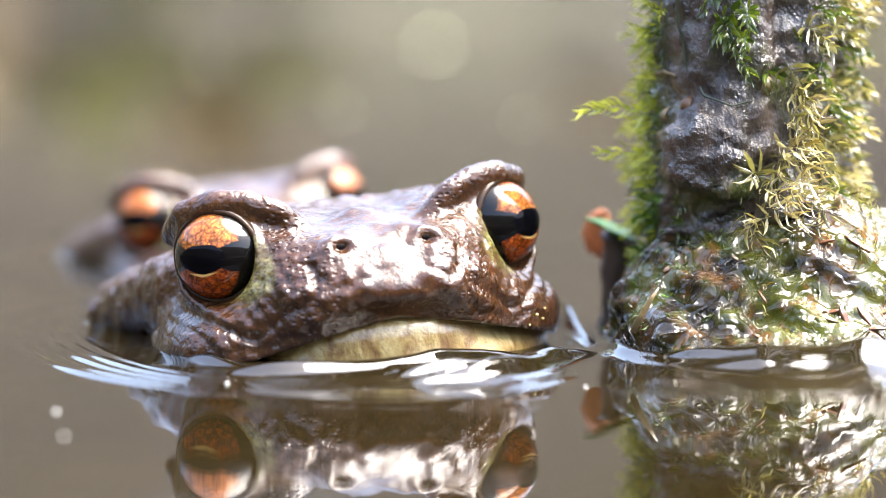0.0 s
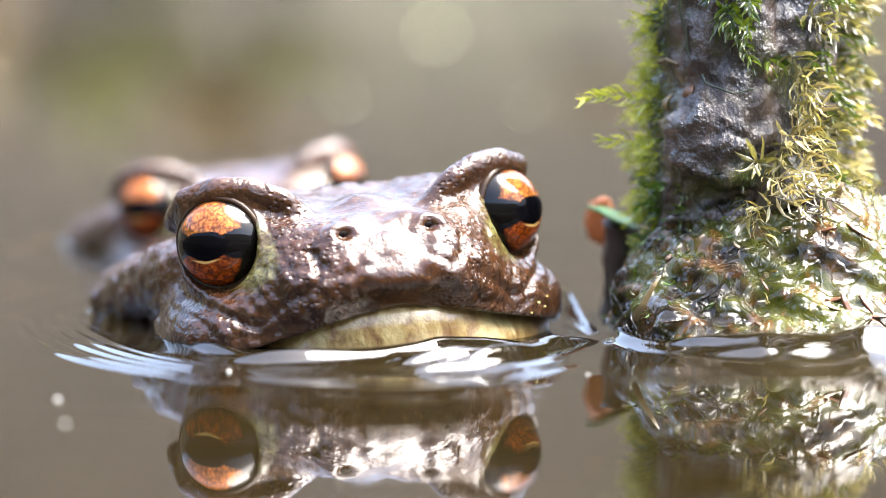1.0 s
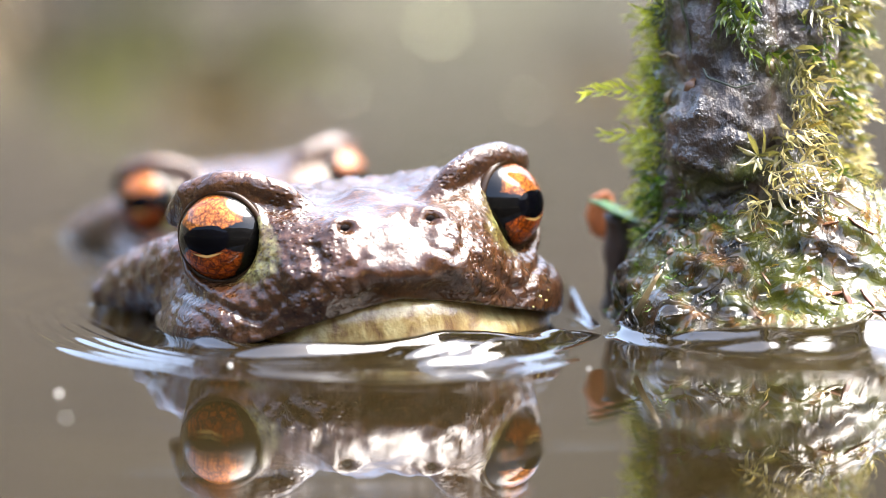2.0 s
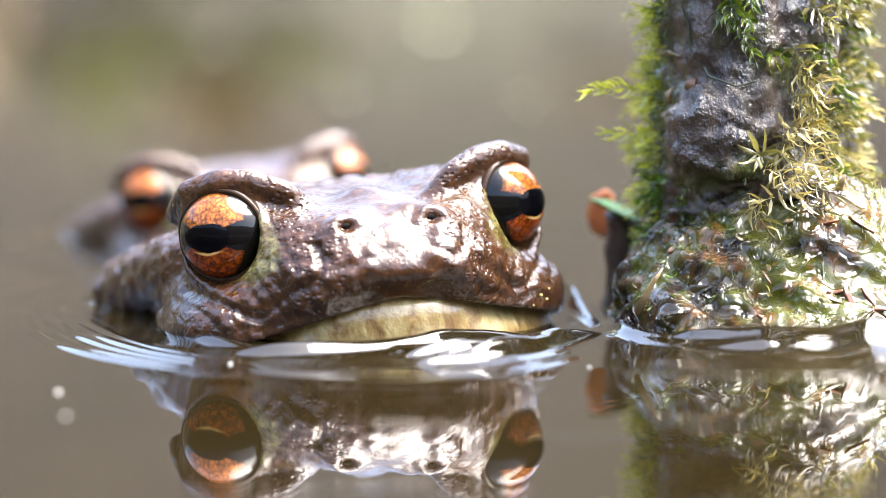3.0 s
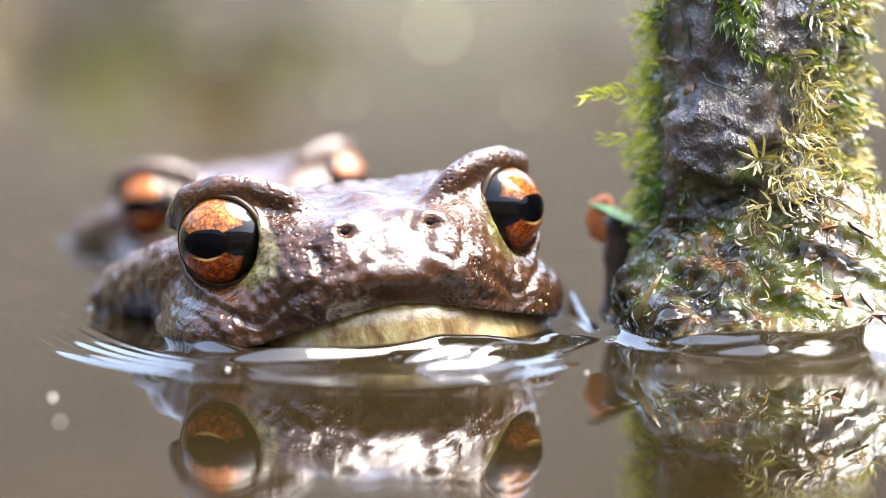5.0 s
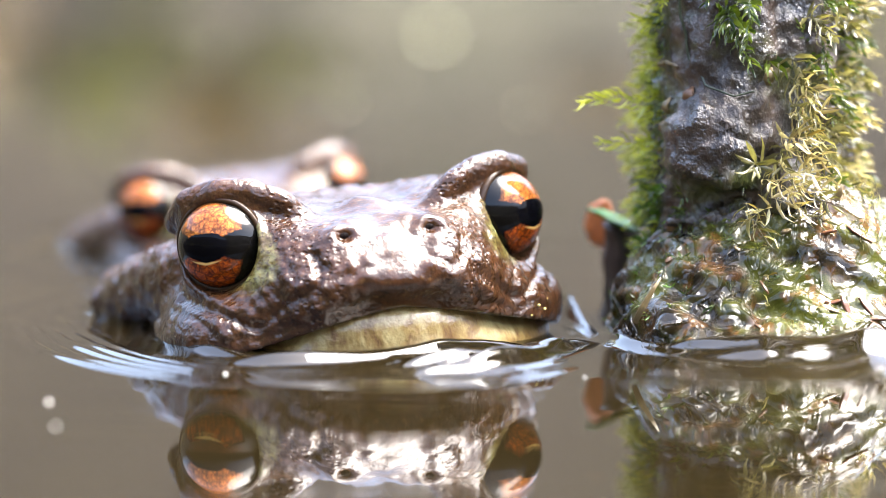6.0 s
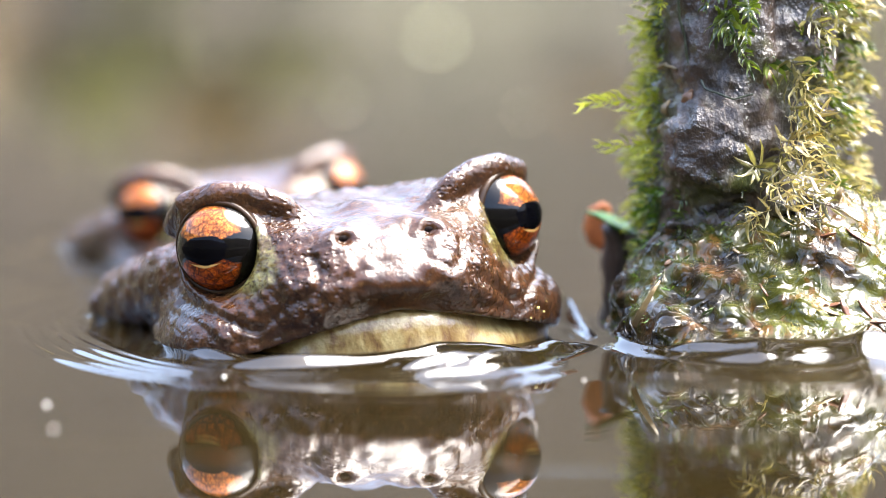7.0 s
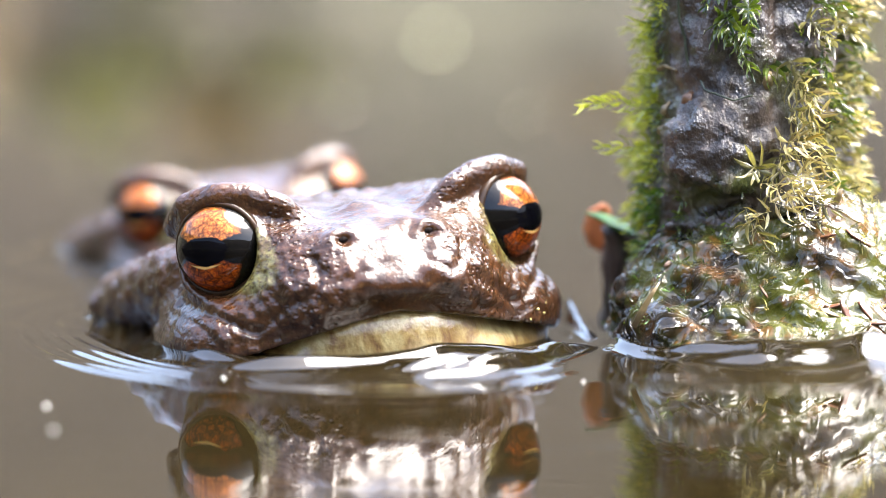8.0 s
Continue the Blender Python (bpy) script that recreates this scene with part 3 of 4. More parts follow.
# ---- moss ----
def leaf_shape():
    """A folded lance-shaped leaf of length 1 along +y, that curls back; eight corners."""
    v = np.array([(0, 0, 0), (-0.16, 0.3, 0.05), (0, 0.3, 0), (0.16, 0.3, 0.05), (-0.12, 0.68, 0.0), (0, 0.68, -0.05), (0.12, 0.68, 0.0), (0, 1.0, -0.3)])
    f = [(0, 2, 1), (0, 3, 2), (1, 2, 5, 4), (2, 3, 6, 5), (4, 5, 7), (5, 6, 7)]
    return v, f


LEAF_V, LEAF_F = leaf_shape()
LEAF_V = LEAF_V * (0.6, 1, 1)


def leaves_mesh(frames):
    """Vertices and faces of leaves. frames: (place, direction, up, length, width)."""
    vs, fs = [], []
    for i, (p, d, u, ln, w) in enumerate(frames):
        d = d / np.linalg.norm(d)
        sidew = np.cross(d, u)
        sidew = sidew / (np.linalg.norm(sidew) + 1e-9)
        nn = np.cross(sidew, d)
        curl = 0.5 + 0.9 * math.sin(i * 12.9898) ** 2
        vs.append(p + LEAF_V[:, :1] * sidew * ln * w + LEAF_V[:, 1:2] * d * ln + LEAF_V[:, 2:3] * nn * ln * curl)
        fs += [tuple(k + 8 * i for k in f) for f in LEAF_F]
    return np.concatenate(vs), fs


def shoot_frames(rng, root, way, length, leaf, droop=0.6, per_mm=3.6, spread=0.8, width=1.0):
    """Leaves in a spiral along a bending stem, in millimetres, with the stem itself as narrow leaves end to end."""
    out = []
    p, d = np.array(root, float), np.array(way, float)
    d = d / np.linalg.norm(d)
    steps = max(3, int(length * per_mm))
    a = rng.uniform(0, 6.28)
    for i in range(steps):
        d = d + np.array((0, 0, -droop / steps)) + rng.normal(0, 0.05, 3)
        d = d / np.linalg.norm(d)
        q = p + d * length / steps
        if i % 2 == 0:
            out.append((p, d, np.array((0.3, -1, 0.2)), 2.4 * length / steps, 0.35))
        p = q
        side = np.cross(d, (0.2, 0.9, 0.3))
        side = side / np.linalg.norm(side)
        other = np.cross(d, side)
        a += 2.4
        rad = side * math.cos(a) + other * math.sin(a)
        t = i / steps
        ln = leaf * (0.75 + 0.5 * rng.random()) * (1 - 0.35 * t)
        out.append((p, d * (0.55 + t * 0.5) + rad * spread * (1 - 0.3 * t) + rng.normal(0, 0.12, 3), rad + d * 0.1, ln, width * rng.uniform(0.7, 1.15)))
    return out


def on_post(angle, z, out=0.0):
    """A point on the post's bark, in millimetres from its foot, and the way outwards."""
    a = radians(angle)
    r = 9.6 + 0.5 * math.sin(3 * a + 0.05 * z) + 0.35 * math.sin(7 * a + 1.0) - 0.012 * z + out
    return np.array((r * math.cos(a), r * math.sin(a), z)), np.array((math.cos(a), math.sin(a), 0))


def moss(name, frames, material, label, kind="stuff", group=""):
    v, f = leaves_mesh(frames)
    ob = piece(name, v / 1000, f, material, None, label, pose(*POST, 0))
    return tagged(ob, category="moss", kind=kind, group=group)


def moss_bed(seed, angles, heights, count, length, leaf, lean, droop=0.7, width=1.0, spread=0.8):
    rng = np.random.default_rng(seed)
    out = []
    for _ in range(count):
        at = rng.uniform(*angles), rng.uniform(*heights)
        if noise.noise(Vector((at[0] * 0.05, at[1] * 0.28, seed))) < -0.04:
            continue
        p, n = on_post(*at, -0.4)
        way = n + np.array(lean) + rng.normal(0, 0.35, 3)
        out += shoot_frames(rng, p, way, rng.uniform(*length), leaf * rng.uniform(0.7, 1.2), droop, 4.0, spread, width)
    return out


def on_mound(x, y):
    """The top of the foot above a place beside the post, in millimetres."""
    z = np.linspace(18, -3, 85)
    d = mound_field(np.full(85, x), np.full(85, y), z)
    k = np.argmax(d < 0)
    return None if not (d < 0).any() else np.array((x, y, z[k]))


def mound_bed(seed, xs, ys, count, length, leaf, lean, droop=0.5, width=1.0):
    rng = np.random.default_rng(seed)
    out = []
    while count > 0:
        count -= 1
        p = on_mound(rng.uniform(*xs), rng.uniform(*ys))
        if p is None or p[2] < 0.3:
            continue
        out += shoot_frames(rng, p, np.array(lean) + rng.normal(0, 0.5, 3), rng.uniform(*length), leaf * rng.uniform(0.7, 1.3), droop, 4.0, 0.9, width)
    return out


moss("moss_fringe", moss_bed(1, (145, 204), (8, 60), 360, (1.2, 3.6), 1.4, (0, 0, 0.3)), MOSS_LIME, "soft olive-yellow moss fringe along the post's edge")
moss("moss_fringe", moss_bed(2, (150, 212), (2, 60), 400, (0.8, 2.4), 1.3, (0, 0, -0.1)), MOSS_GREEN, "short green moss along the post's edge")
moss("moss_curtain", moss_bed(3, (-56, 12), (13, 62), 210, (1.2, 4.0), 1.7, (0.2, -0.3, 0.0), 0.8, 1.9, 1.2), MOSS_PALE, "pale wet yellowish moss hanging down the post")
moss("moss_curtain", moss_bed(4, (-58, 20), (12, 62), 260, (1.5, 4.0), 1.5, (0.1, 0, 0), 0.8, 1.4), MOSS_GREEN, "dense green moss under the pale shoots")
moss("moss_curtain", moss_bed(6, (-30, 30), (14, 62), 90, (2.0, 4.0), 1.8, (0.1, 0, 0), 0.8), MOSS_YELLOW, "golden moss on the flank of the post")
moss("moss_tuft", moss_bed(5, (-124, -78), (27, 60), 60, (2.0, 4.5), 2.3, (0, -0.2, 0.1), 1.6, 1.5), MOSS_GREEN, "curved green moss leaves on bare bark")
moss("moss_tuft", moss_bed(15, (-150, -84), (7, 15), 40, (1.0, 2.6), 1.3, (0, -0.2, 0.1), 1.0), MOSS_GREEN, "small dark green moss at the foot of the bark")
moss("moss_carpet", mound_bed(7, (6, 30), (-14, 6), 40, (1.0, 3.0), 1.4, (0.25, -0.3, 0.4), 0.8), MOSS_PALE, "matted wet pale moss on the post's foot")
moss("moss_carpet", mound_bed(8, (-14, 22), (-20, 0), 55, (0.6, 1.8), 1.1, (0, -0.3, 0.5), 0.6), MOSS_GREEN, "green moss in the wet hollows of the foot")
moss("moss_carpet", mound_bed(10, (-15, -3), (-12, -2), 55, (0.5, 1.1), 0.9, (-0.1, -0.4, 0.5), 0.6, 1.5), MOSS_GREEN, "bright green wet moss at the edge of the foot")
moss("moss_carpet", mound_bed(9, (0, 26), (-20, -2), 45, (0.6, 2.0), 1.2, (0, -0.3, 0.5), 0.6), MOSS_YELLOW, "rusty yellow moss on the foot")

moss("moss_carpet", mound_bed(12, (-15, -8), (-16, 4), 45, (0.5, 1.2), 1.0, (-0.5, -0.3, 0.3), 0.6, 1.3), MOSS_BRIGHT, "vivid green wet moss low on the post's foot")
moss("moss_tuft", moss_bed(13, (165, 222), (3, 15), 95, (1.0, 2.6), 1.4, (-0.2, -0.2, 0.1), 0.8, 1.5), MOSS_BRIGHT, "vivid green leafy moss low on the post")


def single_shoots():
    """Shoots that stand out one by one."""
    rng = np.random.default_rng(11)
    for angle, z, way, length, leaf, mat, label in (
            (-68, 27.5, (0.15, -0.5, -0.25), 8.0, 2.6, MOSS_PALE, "long pale golden moss shoot with pointed leaves"),
            (-62, 22.0, (0.2, -0.6, -0.2), 7.0, 2.4, MOSS_PALE, "long pale golden moss shoot with pointed leaves"),
            (-74, 19.0, (-0.1, -0.5, -0.5), 6.0, 2.2, MOSS_PALE, "drooping pale moss shoot with pointed leaves"),
            (-58, 31.0, (0.2, -0.5, 0.1), 6.0, 2.2, MOSS_PALE, "pale moss shoot with pointed leaves"),
            (-94, 32.5, (-0.2, -0.8, 0.1), 5.5, 2.2, MOSS_GREEN, "bright green moss shoot with curved leaves"),
            (-102, 29.0, (0.2, -0.8, -0.2), 4.5, 2.0, MOSS_GREEN, "bright green moss shoot with curved leaves"),
            (196, 22.5, (-1, -0.1, 0.25), 8.0, 2.2, MOSS_LIME, "yellow-green moss sprig sticking out sideways"),
            (200, 18.5, (-1, 0, 0.15), 5.5, 2.0, MOSS_LIME, "yellow-green moss sprig sticking out sideways")):
        p, n = on_post(angle, z, 0.3)
        moss("moss_shoot", shoot_frames(rng, p, way, length, leaf, 0.35 if mat is MOSS_LIME else 1.0, 4.0, 1.0, 1.1), mat, label, "thing", "moss shoots on the post")


single_shoots()


def golden_trail():
    """Overlapping golden shoots that trail down the front of the post on to its foot."""
    rng = np.random.default_rng(21)
    for i in range(22):
        t = (i % 16) / 15 if i < 16 else 0.5 + 0.08 * (i - 16)
        p, n = on_post(-71 - 8 * t + rng.normal(0, 3 + 10 * t), 25.5 - 13 * t, 0.6 + 4.2 * t)
        way = n * 0.7 + np.array((0.25 + 0.6 * rng.normal(), -0.2, -0.15 + 0.45 * rng.normal()))
        moss("moss_shoot", shoot_frames(rng, p, way, rng.uniform(3.0, 5.0), rng.uniform(1.8, 3.0), 0.5, 3.2, 1.5, 0.9),
             MOSS_YELLOW if i % 3 else MOSS_PALE, "golden moss shoot trailing down the post", "thing", "moss shoots on the post")


golden_trail()


def beads():
    """Beads of water and air caught in the film over the foot."""
    rng = np.random.default_rng(31)
    bm = bmesh.new()
    bmesh.ops.create_icosphere(bm, subdivisions=2, radius=1.0)
    bv = np.array([v.co[:] for v in bm.verts])
    bf = [tuple(v.index for v in f.verts) for f in bm.faces]
    bm.free()
    vs, fs = [], []
    for _ in range(110):
        p = on_mound(rng.uniform(-13, 24), rng.uniform(-24, -4))
        if p is None or p[2] < 0.2:
            continue
        r = rng.uniform(0.12, 0.5) ** 1.3
        fs += [tuple(k + len(bv) * len(vs) for k in f) for f in bf]
        vs.append((p + bv * r) / 1000)
    me = mesh_of("water_beads", np.concatenate(vs), fs, BEAD)
    ob = new("water_beads", me)
    ob.matrix_basis = pose(*POST, 0)
    tagged(ob, "glossy beads of water on the post's wet foot", "water beads", kind="stuff")


beads()

# ---- water ----
def spread_axis(low, high, step, far, centre):
    """Fine steps between low and high, growing ones beyond."""
    out = list(np.arange(low, high + step / 2, step))
    s = step
    while out[-1] < far:
        s *= 1.22
        out.append(out[-1] + s)
    s = step
    while out[0] > -far:
        s *= 1.22
        out.insert(0, out[0] - s)
    return np.array(out)


# small waves that run off the toad and the post: start, bend and end in millimetres, thickness and height
SWASHES = [(((-20, 224.5), (-5, 222), (8, 236)), 1.4, 1.6), (((-3, 219.5), (6, 221), (11.5, 234)), 1.2, 1.35), (((-5, 224), (7, 225), (14, 239)), 1.3, 1.3),
           (((12.2, 278), (12.5, 259), (14.4, 244)), 0.7, 1.8), (((42, 244), (36.5, 224), (38.5, 203)), 2.2, 1.0),
           (((-14, 226), (-21, 227), (-28, 240)), 0.7, 0.55)]
SWASHES += [(((-19 + i, 222.5 - 1.5 * i), (-5, 220 - 1.4 * i), (8 + 0.4 * i, 233.5 - 1.5 * i)), 0.42, 0.16) for i in range(5)]
SWASHES += [(((15.5 + 0.3 * i, 245 - 3 * i), (17.5 + 0.3 * i, 233 - 3.2 * i), (28 + i, 232 - 3.2 * i)), 0.8, 0.4 - 0.08 * i) for i in range(3)]
SWASHES += [(((-18 - i, 222 - 1.6 * i), (-32 - 1.7 * i, 228 - 0.6 * i), (-38.5 - 1.1 * i, 257 - i)), 0.45 + 0.08 * (i % 2), 0.2 + 0.06 * (i % 3)) for i in range(5)]
SWASHES += [(((-6 + 2 * i, 220.5 - 1.1 * i), (5 + 0.5 * i, 219.5 - 0.9 * i), (10.5 + 0.3 * i, 231 - 1.3 * i)), 0.34 + 0.05 * (i % 2), 0.12 + 0.05 * (i % 3)) for i in range(6)]


def swash(x, y, line, thick, tall):
    """Height of a wave crest along a bend, which tapers to both ends."""
    a, b, c = (np.array(p, float) for p in line)
    t = np.linspace(0, 1, 33)[:, None]
    p = (1 - t) ** 2 * a + 2 * t * (1 - t) * b + t * t * c
    reach = 3.5 * thick
    low, high = p.min(0) - reach, p.max(0) + reach
    held = (x > low[0]) & (x < high[0]) & (y > low[1]) & (y < high[1])
    out = np.zeros(x.shape)
    x, y = x[held], y[held]
    near, at = np.full(x.shape, 1e9), np.zeros(x.shape)
    for i in range(32):
        e = p[i + 1] - p[i]
        f = np.clip(((x - p[i, 0]) * e[0] + (y - p[i, 1]) * e[1]) / e.dot(e), 0, 1)
        d = np.hypot(x - p[i, 0] - f * e[0], y - p[i, 1] - f * e[1])
        at = np.where(d < near, (i + f) / 32, at)
        near = np.minimum(near, d)
    uneven = 1 + 0.2 * np.sin(at * 9 + tall * 9 + a[0])
    out[held] = tall * np.clip(np.sin(np.pi * at), 0, 1) ** 0.6 * uneven * np.exp(-(near / (thick * (0.6 + 0.5 * np.sin(np.pi * at)))) ** 2)
    return out


FOOT_POSE = pose(*POST, 0)


def water_height(x, y):
    """Metres: a meniscus and fading rings round what stands in the water, over slow swell."""
    z = np.zeros_like(x)
    near = (np.abs(x) < 0.12) & (y > 0.1) & (y < 0.45)
    q = np.stack([x[near], y[near], np.zeros(near.sum()), np.ones(near.sum())])
    h = np.zeros(near.sum())
    for field, m, k, rise, reach, ring, crests in ((lambda *p: np.minimum(toad_upper(*p), throat_field(*p)), TOAD_POSE, 1.0, 0.45, 1.3, 0.1, ((11.5, 1.6, 0.25),)),
                        (lambda *p: np.minimum(toad_upper(*p), throat_field(*p)), BACK_POSE, 0.852, 0.9, 2.0, 0.15, ((2.6, 1.8, 0.3), (7.5, 1.8, 0.3))),
                        (lambda *p: np.minimum(post_field(*p), mound_core(*p)), FOOT_POSE, 1.0, 2.3, 2.9, 0.03, ((8.5, 1.3, 0.22),))):
        p = np.array(m.inverted()) @ q * 1000 / k
        d = np.maximum(field(p[0], p[1], p[2]), 0)
        calm = np.clip(np.abs(q[0] - 0.0125) / 0.0065 - 0.35, 0.05, 1)      # the gap between toad and post lies still
        if m is FOOT_POSE:      # the film climbs the rotten foot in a skirt
            skirt = 0.35 * np.log1p(np.exp((rise * np.clip((q[0] - 0.018) / 0.011, 0.25, 1) - 1.5 * d) / 0.35))
        else:
            skirt = rise * (0.35 + 0.65 * calm) * np.exp(-d / reach)
        h += skirt + 0.5 * calm * ring * np.cos(d * 1.35 - 0.6 + 0.5 * np.sin(q[0] * 160)) * np.exp(-(d / 8.0) ** 2) * np.clip(d, 0, 1)
        bend = 0.7 * np.sin(q[0] * 120 + 0.7)
        front = np.clip((0.258 - q[1]) / 0.02, 0.2, 1) * np.clip((q[0] + 0.0265) / 0.008, 0.03, 1)
        if m is BACK_POSE:
            front = np.clip((-0.02 - q[0]) / 0.01, 0.1, 0.8)
        for n, (far, thick, tall) in enumerate(crests):
            patchy = np.clip(np.sin(q[0] * (120 + 25 * n) + 2.3 * n + 1.2 * np.sin(q[1] * 150)) + 0.45, 0, 1)
            length = 0.88 + 0.12 * patchy if n == 0 else patchy
            h += front * calm * tall * length * np.exp(-((d - far - bend) / (thick * (1 + 0.2 * np.sin(q[0] * 260 + n)))) ** 2)
        h += 0.015 * calm * np.cos(d * 4.2 + 1.0 * np.sin(q[0] * 110 + q[1] * 90)) * np.exp(-((d - 4.6) / 2.6) ** 2)
    for line, thick, tall in SWASHES:
        h += swash(q[0] * 1000, q[1] * 1000, line, thick, tall)
    z[near] = h / 1000
    z += 0.000008 * np.sin(x * 160 + 50 * y + 2 * np.sin(y * 60)) * np.sin(y * 230 + 1.5 * np.sin(x * 90)) * (np.hypot(x, y) < 1.2)
    return z


def make_water():
    xs = spread_axis(-0.07, 0.06, 0.00031, 9.0, 0)
    ys = spread_axis(0.19, 0.34, 0.00031, 9.0, 0.24)
    gx, gy = np.meshgrid(xs, ys, indexing="ij")
    gz = water_height(gx, gy)
    v = np.stack([gx, gy, gz], -1).reshape(-1, 3)
    ny = len(ys)
    i = (np.arange(len(xs) - 1)[:, None] * ny + np.arange(ny - 1)[None, :]).ravel()
    f = np.stack([i, i + ny, i + ny + 1, i + 1], 1)
    ob = piece("water", v, f, WATER)
    return tagged(ob, "still brown pond water with small ripples", "water", kind="structure")


make_water()


def bank_height(r, a):
    # the unseen bank behind the camera is raised to darken what eyes and skin mirror
    h = -0.5 + 0.56 * min(1, max(0, (r - 1.6) / 1.4)) + (1.0 + 0.8 * max(0, -math.sin(a + 0.35)) ** 0.7) * min(1, max(0, (r - 3.0) / 0.6))
    w = noise.fractal(Vector((math.cos(a) * r, math.sin(a) * r, 3)) * 0.5, 0.8, 2, 4)
    return h + 0.12 * w * (1.8 < r < 50)


def make_bank():
    """The pond's bed and banks, one sheet that goes on to the horizon."""
    radii = [0.0, 0.8, 1.6, 2.3, 2.7, 3.0, 3.1, 3.2, 3.3, 3.4, 3.5, 3.6, 3.9, 4.5, 5.2, 6.0, 7.0, 8.0, 14, 40, 120, 600, 3000]
    n = 160
    v, f = [(0, 0, -0.5)], []
    for r in radii[1:]:
        for j in range(n):
            a = 2 * math.pi * j / n
            v.append((r * math.cos(a), r * math.sin(a) + 0.2, bank_height(r, a)))
    for j in range(n):
        f.append((0, 1 + j, 1 + (j + 1) % n))
    for i in range(len(radii) - 2):
        for j in range(n):
            k = (j + 1) % n
            f.append((1 + i * n + j, 1 + (i + 1) * n + j, 1 + (i + 1) * n + k, 1 + i * n + k))
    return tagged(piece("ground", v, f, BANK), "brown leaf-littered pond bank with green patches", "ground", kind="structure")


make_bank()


def make_tuft(seed, r, turn, high, material, label):
    """A tuft of drooping blades on the far bank; turn is in degrees from +y to the right."""
    rng = np.random.default_rng(seed)
    a = radians(90 - turn)
    out = []
    for _ in range(36):
        p = np.array((*rng.normal(0, 34, 2), -8))
        d = np.array((*rng.normal(0, 0.4, 2), 1.0))
        out.append((p, d, rng.normal(0, 1, 3), high * rng.uniform(0.5, 1.1), rng.uniform(0.25, 0.5)))
    v, f = leaves_mesh(out)
    at = pose(r * math.cos(a), r * math.sin(a) + 0.2, bank_height(r, a))
    tagged(piece("grass_tuft", v / 1000, f, material, None, label, at), category="grass", group="grass tufts on the bank")


# tufts added to darken the blurred background, most of them on the left
for k, (turn, r, high) in enumerate(((-11.5, 2.9, 150), (-9.0, 3.0, 190), (-7.2, 2.92, 140), (-5.4, 3.02, 170), (-3.9, 2.95, 120), (9.5, 2.95, 110), (4.2, 3.05, 90))):
    make_tuft(60 + k, r, turn, high, (DRY_GRASS, DARK_GRASS)[k % 3 > 0], ("dry brown grass tuft added on the far bank", "dark olive grass tuft added on the far bank")[k % 3 > 0])



def lumpy_ball(name, r, material, m, label, category, squash=1.0, group=""):
    bm = bmesh.new()
    bmesh.ops.create_icosphere(bm, subdivisions=3, radius=r)
    for v in bm.verts:
        v.co *= 1 + 0.12 * noise.noise(v.co / r * 1.3)
        v.co.z *= squash
    for f in bm.faces:
        f.smooth = True
    me = bpy.data.meshes.new(name)
    bm.to_mesh(me)
    bm.free()
    me.materials.append(material)
    ob = new(name, me)
    ob.matrix_basis = m
    return tagged(ob, label, category, group)


def strip(name, line, widths, material, label, category, fold=0.25, curl=0.0, side=(0, 0, 1)):
    """A thin solid blade along a line of points, folded along its middle, in metres."""
    vs, fs = [], []
    line = [Vector(p) for p in line]
    n = len(line)
    thick = 0.00012
    for i, p in enumerate(line):
        d = (line[min(i + 1, n - 1)] - line[max(i - 1, 0)]).normalized()
        w = d.cross(Vector(side)).normalized()
        u = w.cross(d).normalized()
        for k in (-1, -0.5, 0, 0.5, 1):
            vs.append(p + w * k * widths[i] + u * (abs(k) * fold - k * k * curl) * widths[i] + u * thick)
        for k in (1, 0.5, 0, -0.5, -1):
            vs.append(p + w * k * widths[i] + u * (abs(k) * fold - k * k * curl) * widths[i] - u * thick)
    for i in range(n - 1):
        for j in range(10):
            k = (j + 1) % 10
            fs.append((i * 10 + j, i * 10 + k, (i + 1) * 10 + k, (i + 1) * 10 + j))
    fs += [tuple(range(10))[::-1], tuple(range((n - 1) * 10, n * 10))]
    return tagged(piece(name, vs, fs, material), label, category)


def make_stub():
    """A dark twig stub beside the post."""
    vs, fs, n, rows = [], [], 18, 14
    for i in range(rows):
        z = -0.004 + 0.0138 * i / (rows - 1)
        for j in range(n):
            a = 2 * math.pi * j / n
            r = 0.0019 * (1 + 0.12 * math.sin(3 * a + z * 900) + 0.2 * noise.noise(Vector((math.cos(a), math.sin(a), z * 400))))
            vs.append((r * math.cos(a) + 0.0004 * math.sin(z * 300), r * math.sin(a), z))
    for i in range(rows - 1):
        for j in range(n):
            k = (j + 1) % n
            fs.append((i * n + j, i * n + k, (i + 1) * n + k, (i + 1) * n + j))
    fs.append(tuple(range((rows - 1) * n, rows * n)))
    return tagged(piece("twig_stub", vs, fs, DARK_WOOD, None, "", pose(0.0180, 0.2580, 0)), "dark wet twig stub standing beside the post", "twig")


make_stub()
strip("leaf", [(0.0146, 0.2561, 0.0112), (0.0159, 0.2556, 0.0107), (0.0172, 0.2551, 0.0099), (0.0186, 0.2546, 0.0093), (0.0198, 0.2543, 0.0091)],
      [0.0003, 0.0015, 0.0021, 0.0017, 0.0003], LEAF, "small glossy green leaf lying on the twig stub", "leaf")
strip("dead_leaf", [(0.0171, 0.2609, 0.0070), (0.0164, 0.2609, 0.0080), (0.0161, 0.2609, 0.0093), (0.0163, 0.2609, 0.0107), (0.0169, 0.2607, 0.0117)],
      [0.0007, 0.0014, 0.0016, 0.0013, 0.0004], RUST, "curled orange-brown dead leaf against the twig stub", "leaf", 0.3, 0.5, (0, -1, 0))
